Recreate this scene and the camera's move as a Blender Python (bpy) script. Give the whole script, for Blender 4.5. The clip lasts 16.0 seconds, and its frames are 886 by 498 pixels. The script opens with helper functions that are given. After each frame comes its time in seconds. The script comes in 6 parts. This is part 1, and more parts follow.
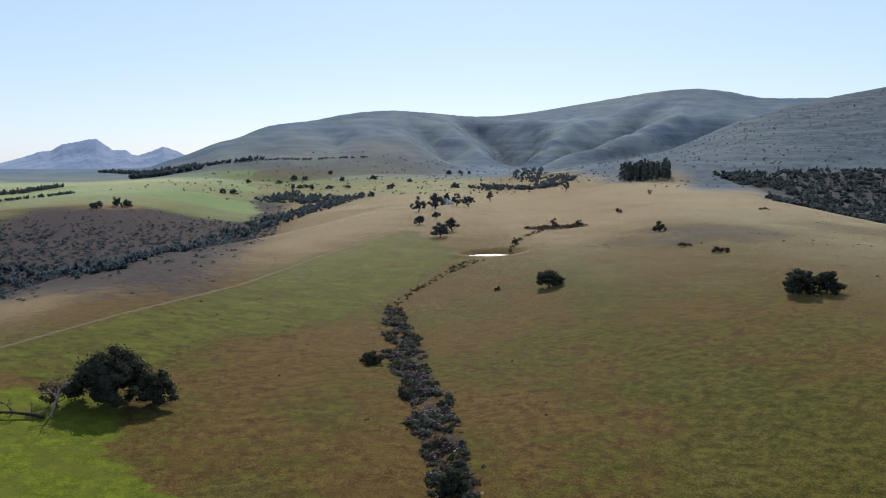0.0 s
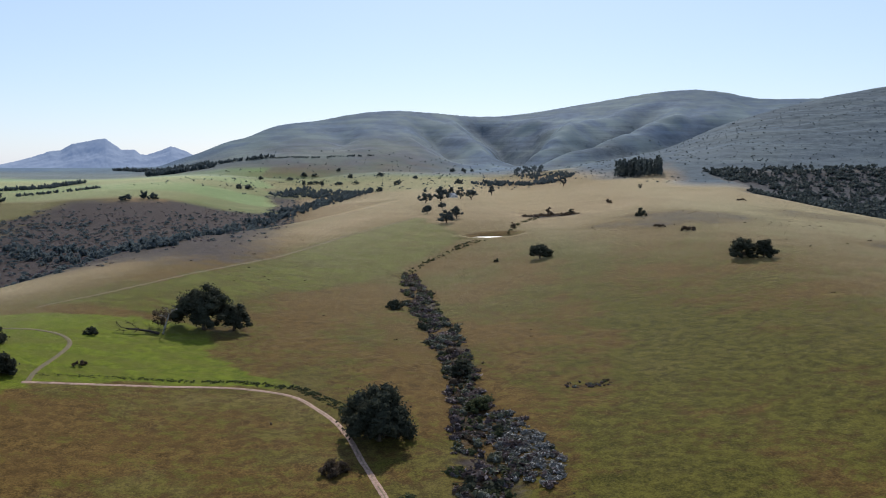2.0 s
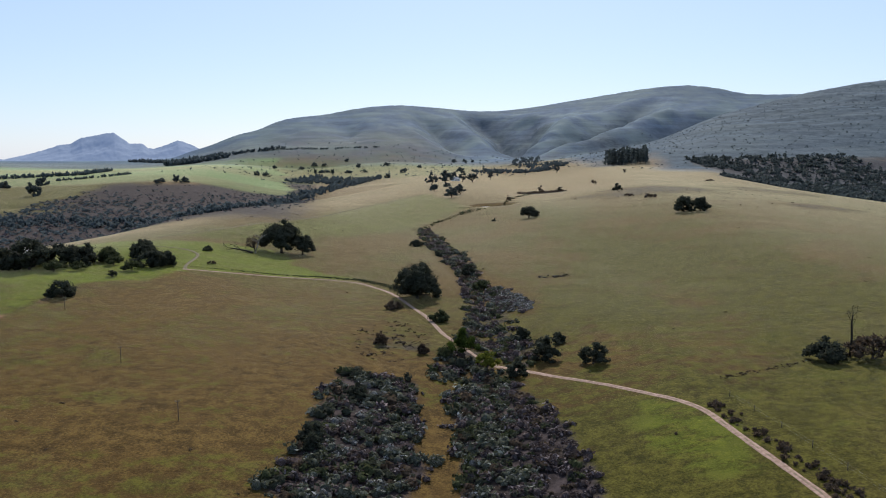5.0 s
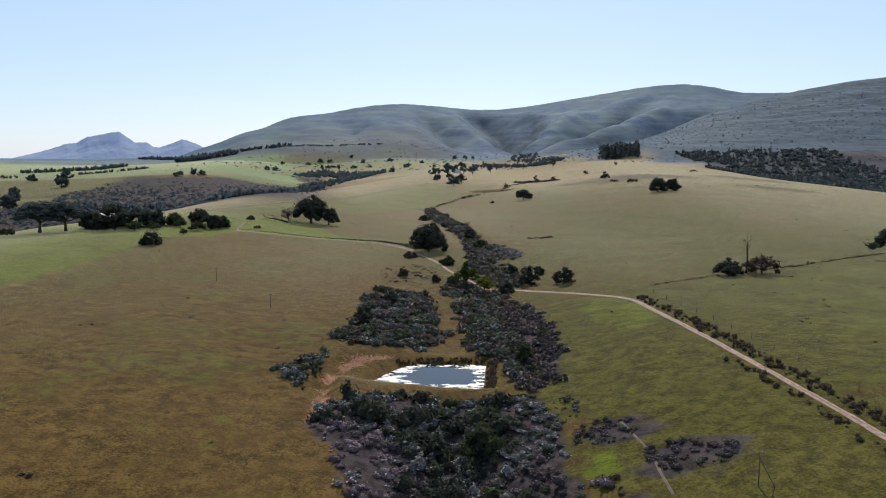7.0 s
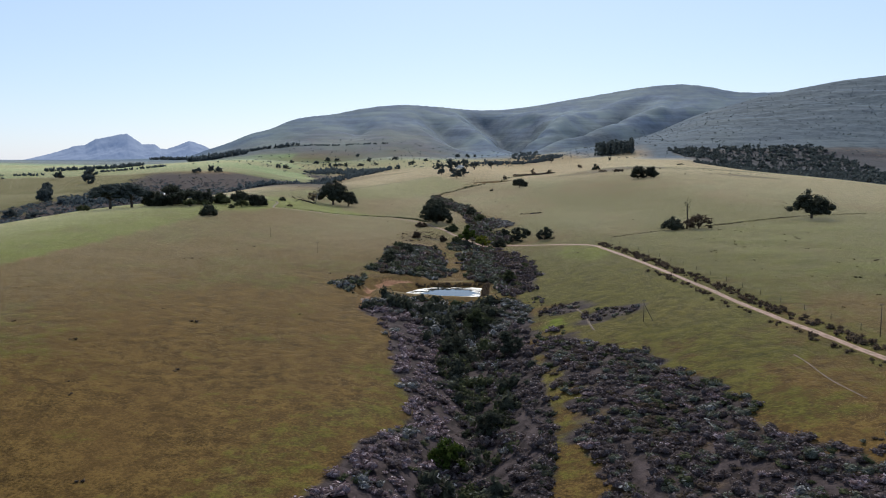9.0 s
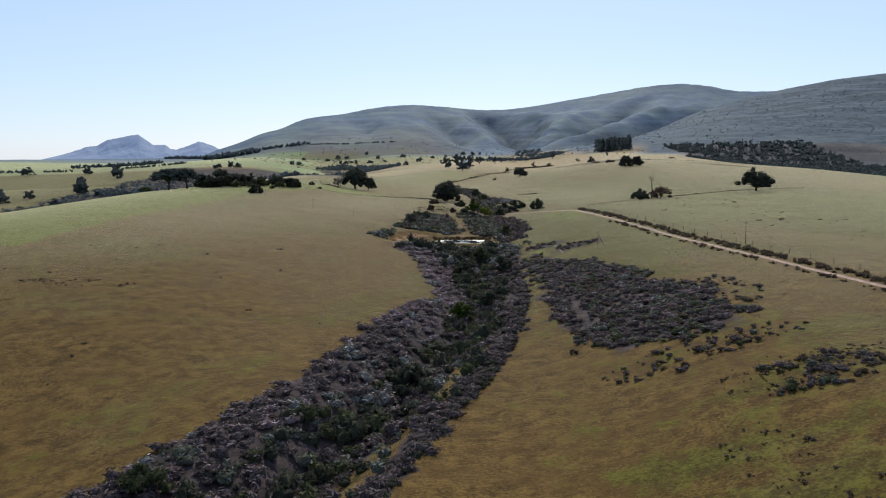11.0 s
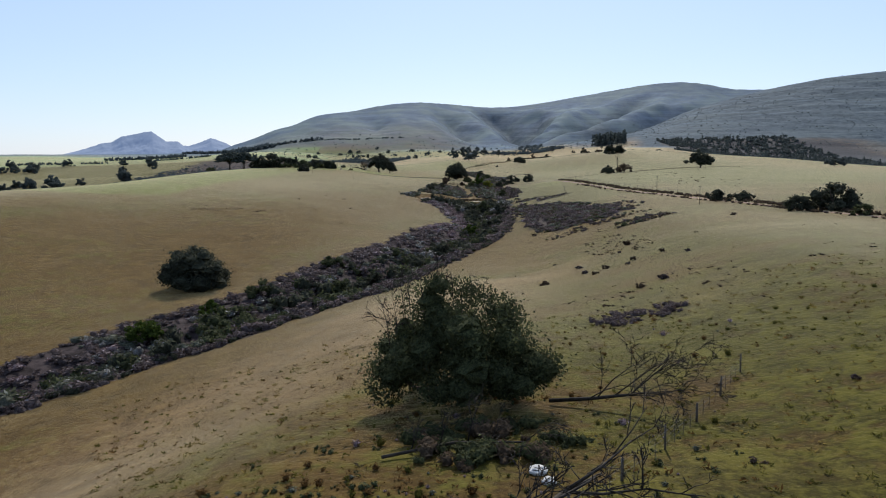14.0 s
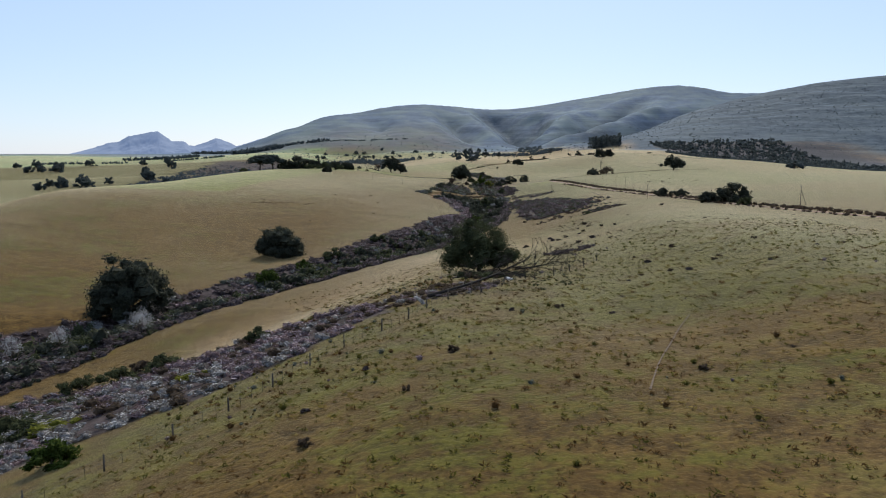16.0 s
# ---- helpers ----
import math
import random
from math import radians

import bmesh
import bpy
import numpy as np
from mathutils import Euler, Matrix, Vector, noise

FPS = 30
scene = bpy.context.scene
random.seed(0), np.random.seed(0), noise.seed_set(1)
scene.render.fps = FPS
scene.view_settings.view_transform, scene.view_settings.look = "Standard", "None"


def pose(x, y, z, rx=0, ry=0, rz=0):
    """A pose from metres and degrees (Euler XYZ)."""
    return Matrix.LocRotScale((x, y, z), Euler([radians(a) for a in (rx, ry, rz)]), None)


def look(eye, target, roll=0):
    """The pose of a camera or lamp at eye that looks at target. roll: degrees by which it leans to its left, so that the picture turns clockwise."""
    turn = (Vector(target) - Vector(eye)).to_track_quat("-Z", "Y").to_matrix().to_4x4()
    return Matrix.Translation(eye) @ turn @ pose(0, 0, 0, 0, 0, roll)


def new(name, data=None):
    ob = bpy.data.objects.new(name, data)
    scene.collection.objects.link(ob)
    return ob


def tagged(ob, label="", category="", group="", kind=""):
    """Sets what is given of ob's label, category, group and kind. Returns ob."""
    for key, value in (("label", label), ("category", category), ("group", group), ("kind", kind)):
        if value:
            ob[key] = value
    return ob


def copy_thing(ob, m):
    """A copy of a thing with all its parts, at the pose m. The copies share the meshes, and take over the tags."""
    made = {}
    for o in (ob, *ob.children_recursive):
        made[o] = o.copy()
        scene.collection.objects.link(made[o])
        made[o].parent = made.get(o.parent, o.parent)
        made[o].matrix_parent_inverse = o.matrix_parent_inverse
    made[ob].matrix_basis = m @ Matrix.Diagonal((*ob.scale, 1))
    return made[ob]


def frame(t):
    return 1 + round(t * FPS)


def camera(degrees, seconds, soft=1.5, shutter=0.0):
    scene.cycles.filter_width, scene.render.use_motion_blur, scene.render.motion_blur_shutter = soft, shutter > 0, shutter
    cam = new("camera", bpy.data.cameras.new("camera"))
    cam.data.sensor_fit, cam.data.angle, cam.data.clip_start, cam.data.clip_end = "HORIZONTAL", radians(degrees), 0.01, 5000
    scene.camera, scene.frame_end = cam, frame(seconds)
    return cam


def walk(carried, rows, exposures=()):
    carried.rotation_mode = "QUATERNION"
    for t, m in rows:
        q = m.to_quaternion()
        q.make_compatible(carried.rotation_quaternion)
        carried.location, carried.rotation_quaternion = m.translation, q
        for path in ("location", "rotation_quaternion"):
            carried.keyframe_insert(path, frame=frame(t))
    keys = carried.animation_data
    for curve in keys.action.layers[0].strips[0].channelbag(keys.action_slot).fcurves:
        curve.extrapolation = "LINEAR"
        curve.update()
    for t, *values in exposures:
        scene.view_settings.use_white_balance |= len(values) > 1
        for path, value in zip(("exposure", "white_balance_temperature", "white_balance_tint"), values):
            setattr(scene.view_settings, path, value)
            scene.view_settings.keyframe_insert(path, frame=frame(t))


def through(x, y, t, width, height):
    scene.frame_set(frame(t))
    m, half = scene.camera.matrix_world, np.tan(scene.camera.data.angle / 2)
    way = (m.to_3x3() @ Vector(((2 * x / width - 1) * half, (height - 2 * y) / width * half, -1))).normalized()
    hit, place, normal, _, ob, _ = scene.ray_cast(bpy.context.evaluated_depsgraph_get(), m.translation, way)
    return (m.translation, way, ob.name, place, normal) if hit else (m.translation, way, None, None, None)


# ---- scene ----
cam = camera(61.6, 16.0, 1.05)
METRES, EYE, TILT, LEAN, TURN = 560.0, 100.0, -6.5, 0.0, 0.0
ROWS = [
    (0.0, 0.0, 0.0, 0.0, 0.0, 0.0, -0.0),
    (0.5, -0.0011, -0.0282, -0.0044, 0.03, 0.03, -0.01),
    (1.0, -0.0024, -0.0576, -0.0096, 0.09, 0.07, -0.03),
    (1.5, -0.0037, -0.0858, -0.0167, 0.12, 0.07, -0.07),
    (2.0, -0.0047, -0.1162, -0.024, 0.2, 0.05, -0.07),
    (2.5, -0.0062, -0.1475, -0.0314, 0.26, 0.04, -0.09),
    (3.0, -0.0079, -0.1782, -0.0391, 0.29, 0.0, -0.11),
    (3.5, -0.0094, -0.208, -0.0465, 0.28, -0.06, -0.14),
    (6.0, -0.0169, -0.3565, -0.0834, 0.14, -0.28, -0.13),
    (6.5, -0.0179, -0.385, -0.0908, 0.18, -0.27, -0.1),
    (7.0, -0.0188, -0.4139, -0.0982, 0.2, -0.25, -0.08),
    (7.5, -0.0192, -0.4426, -0.1053, 0.23, -0.21, -0.03),
    (8.0, -0.0197, -0.4696, -0.1122, 0.29, -0.18, 0.04),
    (8.5, -0.02, -0.4987, -0.1193, 0.33, -0.17, 0.09),
    (9.0, -0.0208, -0.53, -0.1263, 0.42, -0.13, 0.14),
    (11.5, -0.0252, -0.6839, -0.1636, 0.93, -0.07, 0.34),
    (12.0, -0.0256, -0.7139, -0.1708, 1.04, -0.16, 0.39),
    (12.5, -0.0262, -0.7448, -0.1777, 1.13, -0.2, 0.37),
    (13.0, -0.0271, -0.7767, -0.1844, 1.19, -0.2, 0.33),
    (13.5, -0.0283, -0.8098, -0.1915, 1.22, -0.17, 0.28),
    (14.0, -0.0298, -0.8431, -0.1957, 1.2, -0.22, 0.18),
    (14.5, -0.0314, -0.8772, -0.1983, 1.18, -0.24, 0.08),
    (15.0, -0.0329, -0.9096, -0.2011, 1.18, -0.24, 0.06),
    (15.5, -0.0345, -0.9438, -0.2046, 1.21, -0.2, 0.02),
    (16.0, -0.0356, -0.9759, -0.2078, 1.24, -0.2, -0.05),
]
walk(cam, [(t, pose(0, 0, EYE, TILT, LEAN, TURN) @ pose(METRES * x, METRES * y, METRES * z, 90 + pitch, roll, yaw)) for t, x, y, z, yaw, pitch, roll in ROWS])

# ---- light: a high sun ahead of the camera, clear pale sky ----
SUN_ELEVATION, SUN_AZIMUTH = 41.0, 4.0
world = bpy.data.worlds.new("clear_sky")
scene.world = world
world.use_nodes = True
wn = world.node_tree.nodes
sky = wn.new("ShaderNodeTexSky")
sky.sky_type = "NISHITA"
sky.sun_disc = False
sky.sun_elevation, sky.sun_rotation = radians(SUN_ELEVATION), radians(SUN_AZIMUTH)
sky.altitude, sky.air_density, sky.dust_density, sky.ozone_density = 200, 1.0, 0.5, 1.0
haze = wn.new("ShaderNodeMix")
haze.data_type = "RGBA"
haze.inputs[0].default_value = 0.5
haze.inputs[7].default_value = (5.5, 7.4, 11.0, 1)
world.node_tree.links.new(sky.outputs[0], haze.inputs[6])
world.node_tree.links.new(haze.outputs[2], wn["Background"].inputs[0])
wn["Background"].inputs[1].default_value = 0.107
sun = new("sun", bpy.data.lights.new("sun", "SUN"))
sun.data.energy, sun.data.angle, sun.data.color = 5.0, radians(0.6), (1.0, 0.95, 0.855)
sun.matrix_world = look((0, 0, 0), (-math.sin(radians(SUN_AZIMUTH)) * math.cos(radians(SUN_ELEVATION)),
                                    -math.cos(radians(SUN_AZIMUTH)) * math.cos(radians(SUN_ELEVATION)), -math.sin(radians(SUN_ELEVATION))))
scene.view_settings.exposure = 0.0

# ---- the lie of the land ----
# spot heights by distance along the valley (rows) and by bearing from a point behind the camera's way (columns)
BEARING = np.array([-.50, -.32, -.21, -.13, -.06, 0.0, .06, .14, .26, .50])
RELIEF = {
    -560: (8.6, 14.2, 18.3, 25.8, 31.1, 33.2, 35.4, 33.4, 33.7, 36.8),
    -420: (9.7, 13.4, 9.1, 17.4, 26.5, 28.1, 34.1, 33.6, 36.0, 39.6),
    -300: (13.0, 20.9, 14.9, 14.0, 19.4, 19.5, 30.2, 33.0, 36.4, 40.7),
    -170: (11.6, 31.4, 28.9, 28.6, 22.6, 20.7, 30.4, 34.1, 37.0, 39.2),
    -20: (6.0, 25.7, 36.6, 34.1, 30.1, 25.9, 34.1, 37.9, 38.4, 35.6),
    150: (4.1, 18.4, 36.8, 41.1, 32.0, 32.4, 35.3, 45.9, 40.9, 32.9),
    370: (9.5, 14.1, 26.2, 43.8, 38.0, 35.5, 45.0, 55.9, 46.8, 36.1),
    680: (22.4, 31.7, 37.2, 34.0, 44.0, 50.3, 48.6, 60.8, 53.4, 48.9),
    1150: (47.4, 54.1, 64.3, 41.5, 51.1, 58.1, 57.4, 75.2, 79.9, 74.6),
    1800: (72.0, 62.2, 76.5, 80.7, 89.6, 80.7, 85.5, 103.1, 109.1, 101.5),
}
DISTANCE = np.array(sorted(RELIEF), float)
SPOT = np.array([RELIEF[k] for k in sorted(RELIEF)], float)
# stream bed: x, y, half width, depth
GULLY = np.array([(-26, 330, 4, 0.6), (-14, 235, 7, 1.2), (-3, 160, 9, 1.6), (6, 110, 12, 1.8), (8, 70, 13, 1.8), (6, 30, 13, 1.8), (-8, -15, 18, 1.5), (-12, -45, 18, 2.0),
                  (-9, -84, 15, 1.0), (-8, -104, 16, 3.6), (-7, -130, 17, 5.5), (-7, -165, 14, 5.0), (-10, -200, 12, 5.0), (-19, -235, 11, 5.5), (-31, -285, 12, 5.5), (-46, -325, 14, 5.0), (-66, -358, 16, 4.5), (-88, -382, 16, 4.0), (-118, -405, 18, 3.5), (-170, -440, 20, 3)], float)
SHORE = [(-27.4, -74.4), (-24.2, -67.5), (-21, -62), (-16.5, -59.4), (-10, -59.4), (-0.6, -60), (-1.4, -70), (-2.3, -79.8), (-9, -79), (-16.3, -76.6), (-22.4, -75)]
POND = (-14.2, -69.6, 13.6, 9.8, 22.2)
UPPER_POND = (30.0, 484.0, 15.0, 9.0, 40.6)
# eroded bank beside the farm dam: x, y, half width, depth
WASHOUT = np.array([(-24, -58, 1.0, 0.6), (-29, -63, 1.6, 1.2), (-34, -72, 2.0, 1.8), (-36.3, -85, 1.9, 1.8), (-35.2, -97, 1.6, 1.6), (-34.4, -106, 1.2, 1.2)], float)
# shallow hollow in the pasture below the fence: x, y, half width, depth
HOLLOW = np.array([(-22, -285, 12, 0.6), (-30, -319, 14, 1.8), (-38, -372, 19, 2.4), (-46, -415, 21, 3.2), (-66, -434, 22, 2.8), (-92, -450, 24, 2.0)], float)
# ravines that part the spurs of the hill: x, y, half width, depth
RAVINES = (np.array([(98, 2767, 60, 8), (126, 2696, 110, 40), (178, 2540, 130, 62), (204, 2250, 120, 66), (204, 2050, 90, 40), (197, 1788, 60, 10)], float),
           np.array([(330, 2620, 60, 6), (290, 2440, 120, 40), (240, 2200, 110, 55), (205, 2060, 80, 30)], float),
           np.array([(710, 2540, 60, 8), (600, 2330, 110, 42), (420, 2073, 105, 46), (308, 1893, 80, 34), (225, 1830, 60, 12)], float),
           np.array([(900, 2300, 60, 8), (800, 2150, 110, 44), (649, 2003, 120, 52), (429, 1759, 90, 40), (260, 1591, 60, 10)], float),
           np.array([(-91, 2481, 60, 6), (-56, 2344, 90, 30), (3, 2077, 80, 30), (30, 1920, 60, 8)], float),
           np.array([(-330, 2280, 60, 4), (-300, 2120, 90, 16), (-290, 1950, 70, 4)], float))
# far skyline: bearing, distance, height
CREST = np.array([(-.50, 2300, 78), (-.40, 2300, 88), (-.37, 2300, 110), (-.336, 2300, 135), (-.302, 2300, 165), (-.271, 2320, 184), (-.233, 2400, 221), (-.172, 2500, 246), (-.126, 2550, 270), (-.072, 2600, 285),
                  (-.018, 2700, 284), (.039, 2850, 281), (.089, 2900, 289), (.135, 2900, 307), (.188, 2900, 333), (.242, 2850, 355), (.288, 2800, 370), (.33, 2800, 379), (.372, 2750, 366), (.422, 2700, 338), (.51, 2600, 329), (.62, 2500, 312), (.9, 2400, 300)], float)
SHOULDER = np.array([(.12, 1700, 75), (.165, 1700, 88), (.225, 1720, 106), (.303, 1750, 135), (.388, 1800, 199), (.457, 1850, 238), (.51, 1900, 267), (.549, 1900, 281), (.6, 1900, 298), (.75, 1900, 325), (1.0, 1900, 340), (1.4, 1900, 330)], float)


def weights(k, x):
    """Weights of the knots k at the places x for a smooth curve through the knots' values."""
    x = np.clip(np.asarray(x, float), k[0], k[-1])
    n = len(k)
    i = np.clip(np.searchsorted(k, x, side="right") - 1, 0, n - 2)
    h = k[i + 1] - k[i]
    s = (x - k[i]) / h
    slope = np.zeros((n, n))
    for j in range(n):
        a, b = max(j - 1, 0), min(j + 1, n - 1)
        slope[j, b] += 1 / (k[b] - k[a])
        slope[j, a] -= 1 / (k[b] - k[a])
    w = ((s ** 3 - 2 * s ** 2 + s) * h)[:, None] * slope[i] + ((s ** 3 - s ** 2) * h)[:, None] * slope[i + 1]
    r = np.arange(len(x))
    w[r, i] += 2 * s ** 3 - 3 * s ** 2 + 1
    w[r, i + 1] += -2 * s ** 3 + 3 * s ** 2
    return w


def step(a, b, x):
    s = np.clip((x - a) / (b - a), 0, 1)
    return s * s * (3 - 2 * s)


def waves(x, y, size, seed=0, layers=3):
    """Smooth seeded unevenness, about -1 to 1."""
    rng = np.random.RandomState(seed)
    out, amp = 0, 1.0
    for _ in range(layers):
        for _ in range(3):
            ang, ph, ph2 = rng.uniform(0, 6.283, 3)
            u = (x * math.cos(ang) + y * math.sin(ang)) * 6.283 / size
            v = (x * -math.sin(ang) + y * math.cos(ang)) * 6.283 / size
            out = out + amp * np.sin(u + ph + 1.3 * np.sin(v * 0.7 + ph2)) / 3
        size, amp = size / 2.2, amp / 2
    return out / 1.3


def along(line, x, y):
    """Distance to a line of rows (x, y, ...), and the rows' other values at the nearest place."""
    best = np.full(x.shape, 1e9)
    vals = np.zeros(x.shape + (line.shape[1] - 2,))
    for a, b in zip(line[:-1], line[1:]):
        d = b[:2] - a[:2]
        s = np.clip(((x - a[0]) * d[0] + (y - a[1]) * d[1]) / (d @ d), 0, 1)
        q = np.hypot(x - a[0] - s * d[0], y - a[1] - s * d[1])
        near = q < best
        best = np.where(near, q, best)
        vals[near] = (a[2:] + s[:, None] * (b[2:] - a[2:]))[near]
    return best, vals


def shore_distance(x, y, corners):
    """Distance to the outline of a polygon, negative inside."""
    c = np.asarray(corners, float)
    ins, near = np.zeros(x.shape, bool), np.full(x.shape, 1e9)
    for a, b in zip(c, np.roll(c, -1, 0)):
        ins ^= ((a[1] > y) != (b[1] > y)) & (x < (b[0] - a[0]) * (y - a[1]) / (b[1] - a[1] + 1e-9) + a[0])
        d = b - a
        s = np.clip(((x - a[0]) * d[0] + (y - a[1]) * d[1]) / (d @ d), 0, 1)
        near = np.minimum(near, np.hypot(x - a[0] - s * d[0], y - a[1] - s * d[1]))
    return np.where(ins, -near, near)


def ridge(table, foot, a, y, base):
    w = weights(table[:, 0], a)
    d, top = w @ table[:, 1], w @ table[:, 2]
    s = (y - foot) / (d - foot)
    up = np.clip(s, 0, 1)
    rise = np.where(s <= 1, up ** 1.15 * (1.0 - 0.25 * up * (1 - up)), 1 - 0.35 * np.clip(s - 1, 0, 1) ** 1.3)
    return (top - base) * rise, s


def height(x, y):
    x, y = np.broadcast_arrays(np.asarray(x, float), np.asarray(y, float))
    shape, x, y = x.shape, x.ravel(), y.ravel()
    yc = np.clip(y, -560, 1800)
    z = np.einsum("ni,ij,nj->n", weights(DISTANCE, yc), SPOT, weights(BEARING, x / (yc + 900)))
    # the pasture breaks off into the side valley
    brow = np.interp(y, [-400, -200, 0, 100, 240, 400, 500, 640, 750, 900], [-190, -225, -232, -235, -225, -215, -200, -152, -95, -40])
    z = z - 8 * step(0, 45, brow - x) * np.clip((900 - y) / 200, 0, 1) * np.clip((y + 420) / 150, 0, 1)
    base = z
    d, v = along(GULLY, x, y)
    z = z - v[:, 1] * np.exp(-(d / (0.62 * v[:, 0])) ** 2) * step(0, 1, 1.8 - d / v[:, 0])
    d, v = along(HOLLOW, x, y)
    z = z - v[:, 1] * np.exp(-(d / v[:, 0]) ** 2)
    # farm dam: a level basin behind a low bank
    d, v = along(WASHOUT, x, y)
    z = z - v[:, 1] * step(1.25, 0.55, d / v[:, 0] + 0.25 * waves(x, y, 5, 9, 2))
    e = shore_distance(x, y, SHORE) + .35 * waves(x, y, 5, 14, 2)
    z = z + (POND[4] + np.clip(.42 * e, -1.4, 1.3) - z) * step(8.5, 1.6, e)
    px, py, rx, ry, level = UPPER_POND
    e = np.hypot((x - px) / rx, (y - py) / ry) + .05 * waves(x, y, 6, 14, 2)
    z = z + (np.clip(level + (e - 1) * 3.5, level - 1.4, level + 1.4) - z) * step(1.9, 1.12, e)
    # ground falls away behind the eastern brow
    east = np.interp(y, [0, 150, 300, 450, 600, 720, 830, 950], [330, 335, 345, 350, 352, 350, 345, 380])
    z = z - 16 * step(0, 90, x - east) * step(60, 260, y) * step(1060, 860, y)
    # hills
    a = x / np.maximum(y, 300)
    foot = 1640 - 120 * np.exp(-((a + .25) / .12) ** 2) + 180 * np.exp(-((a - .07) / .07) ** 2)
    rise, s = ridge(CREST, foot, a, y, base)
    sc = np.clip(s, 0, 1)
    hump = np.sin(np.pi * np.clip(s, 0, 1)) ** 0.8 * step(1.0, 0.8, s)
    slant = a + .085 * (1 - sc) * step(.02, .22, a) - .06 * (1 - sc) * step(.1, -.2, a)
    folds = waves(slant * 1000, sc * 60 + 50, 115, 5, 3)
    folds = 0.6 - 1.6 * np.abs(folds) ** 1.3
    rise = rise + hump * np.clip(rise, 0, 160) / 160 * (9 * folds + 4 * waves(x, y, 300, 8, 3))
    hilly = y > 1500
    for line in RAVINES:
        d, v = along(line, x[hilly], y[hilly])
        w = d / (.62 * v[:, 0]) * (1 + .15 * waves(x[hilly], y[hilly], 210, 13, 2))
        rise[hilly] -= v[:, 1] * (1.15 * np.exp(-np.abs(w) ** 1.1 * 1.15) - .32 * np.exp(-((w - 2.0) / .7) ** 2)) * step(1.0, .8, s[hilly])
    near, s2 = ridge(SHOULDER, np.clip(1020 + 500 * step(.32, .12, a), 900, 1600), a, y, base)
    near = near + np.sin(np.pi * np.clip(s2, 0, 1)) * np.clip(near, 0, 150) / 150 * (7 * waves(x, y, 260, 11, 3) + 5 * waves(x * 0.5, y * 3, 240, 12, 2))
    near = np.where(a > .10, near, 0)
    far = np.where(y > 900, np.maximum(np.maximum(rise, near), 0), 0)
    z = z + far
    rough = 0.25 + 0.3 * step(1200, 2000, y)
    z = z + rough * (0.35 * waves(x, y, 37, 3, 3) + 0.9 * step(300, 900, y) * waves(x, y, 160, 4, 2))
    return z.reshape(shape)


# ---- building helpers ----
def set_mesh(name, v, f, mat, smooth=False):
    """A mesh from an array of vertices and an array of faces with equal corner counts."""
    me = bpy.data.meshes.new(name)
    v, f = np.asarray(v, np.float32), np.asarray(f, np.int32)
    n, k = f.shape
    me.vertices.add(len(v))
    me.vertices.foreach_set("co", v.ravel())
    me.loops.add(n * k)
    me.loops.foreach_set("vertex_index", f.ravel())
    me.polygons.add(n)
    me.polygons.foreach_set("loop_start", np.arange(n, dtype=np.int32) * k)
    me.polygons.foreach_set("use_smooth", np.full(n, smooth))
    if mat:
        me.materials.append(mat)
    me.update(calc_edges=True)
    return me


def piece(name, v, f, mat, parent=None, label="", smooth=False):
    """One mesh object, under a thing where a parent is given."""
    ob = new(name, set_mesh(name, v, f, mat, smooth))
    ob.parent = parent
    if label:
        tagged(ob, label)
    return ob


def joined(parts):
    v, f, n = [], [], 0
    for a, b in parts:
        v.append(a)
        f.append(b + n)
        n += len(a)
    return np.concatenate(v), np.concatenate(f)


def tube(points, radii, sides=7):
    """A tapered round limb through the points, as quads, with closed ends."""
    p, r = np.asarray(points, float), np.asarray(radii, float)
    d = np.gradient(p, axis=0)
    d /= np.linalg.norm(d, axis=1)[:, None] + 1e-9
    ref = np.where(np.abs(d[:, 2:3]) > 0.9, [[1.0, 0, 0]], [[0, 0, 1.0]])
    u = np.cross(d, ref)
    u /= np.linalg.norm(u, axis=1)[:, None] + 1e-9
    w = np.cross(d, u)
    t = np.linspace(0, 2 * math.pi, sides, endpoint=False)
    ring = p[:, None] + r[:, None, None] * (np.cos(t)[None, :, None] * u[:, None] + np.sin(t)[None, :, None] * w[:, None])
    v = np.concatenate([ring.reshape(-1, 3), p[:1], p[-1:]])
    n = len(p)
    i, j = np.meshgrid(np.arange(n - 1), np.arange(sides), indexing="ij")
    j2 = (j + 1) % sides
    f = np.stack([i * sides + j, i * sides + j2, (i + 1) * sides + j2, (i + 1) * sides + j], -1).reshape(-1, 4)
    j = np.arange(0, sides, 2)
    lo = np.stack([np.full(len(j), n * sides), (j + 2) % sides * (j + 2 < sides + 1), (j + 1) % sides, j], -1)
    hi = np.stack([np.full(len(j), n * sides + 1), (n - 1) * sides + j, (n - 1) * sides + (j + 1) % sides, (n - 1) * sides + (j + 2) % sides], -1)
    return v, np.concatenate([f, lo, hi])


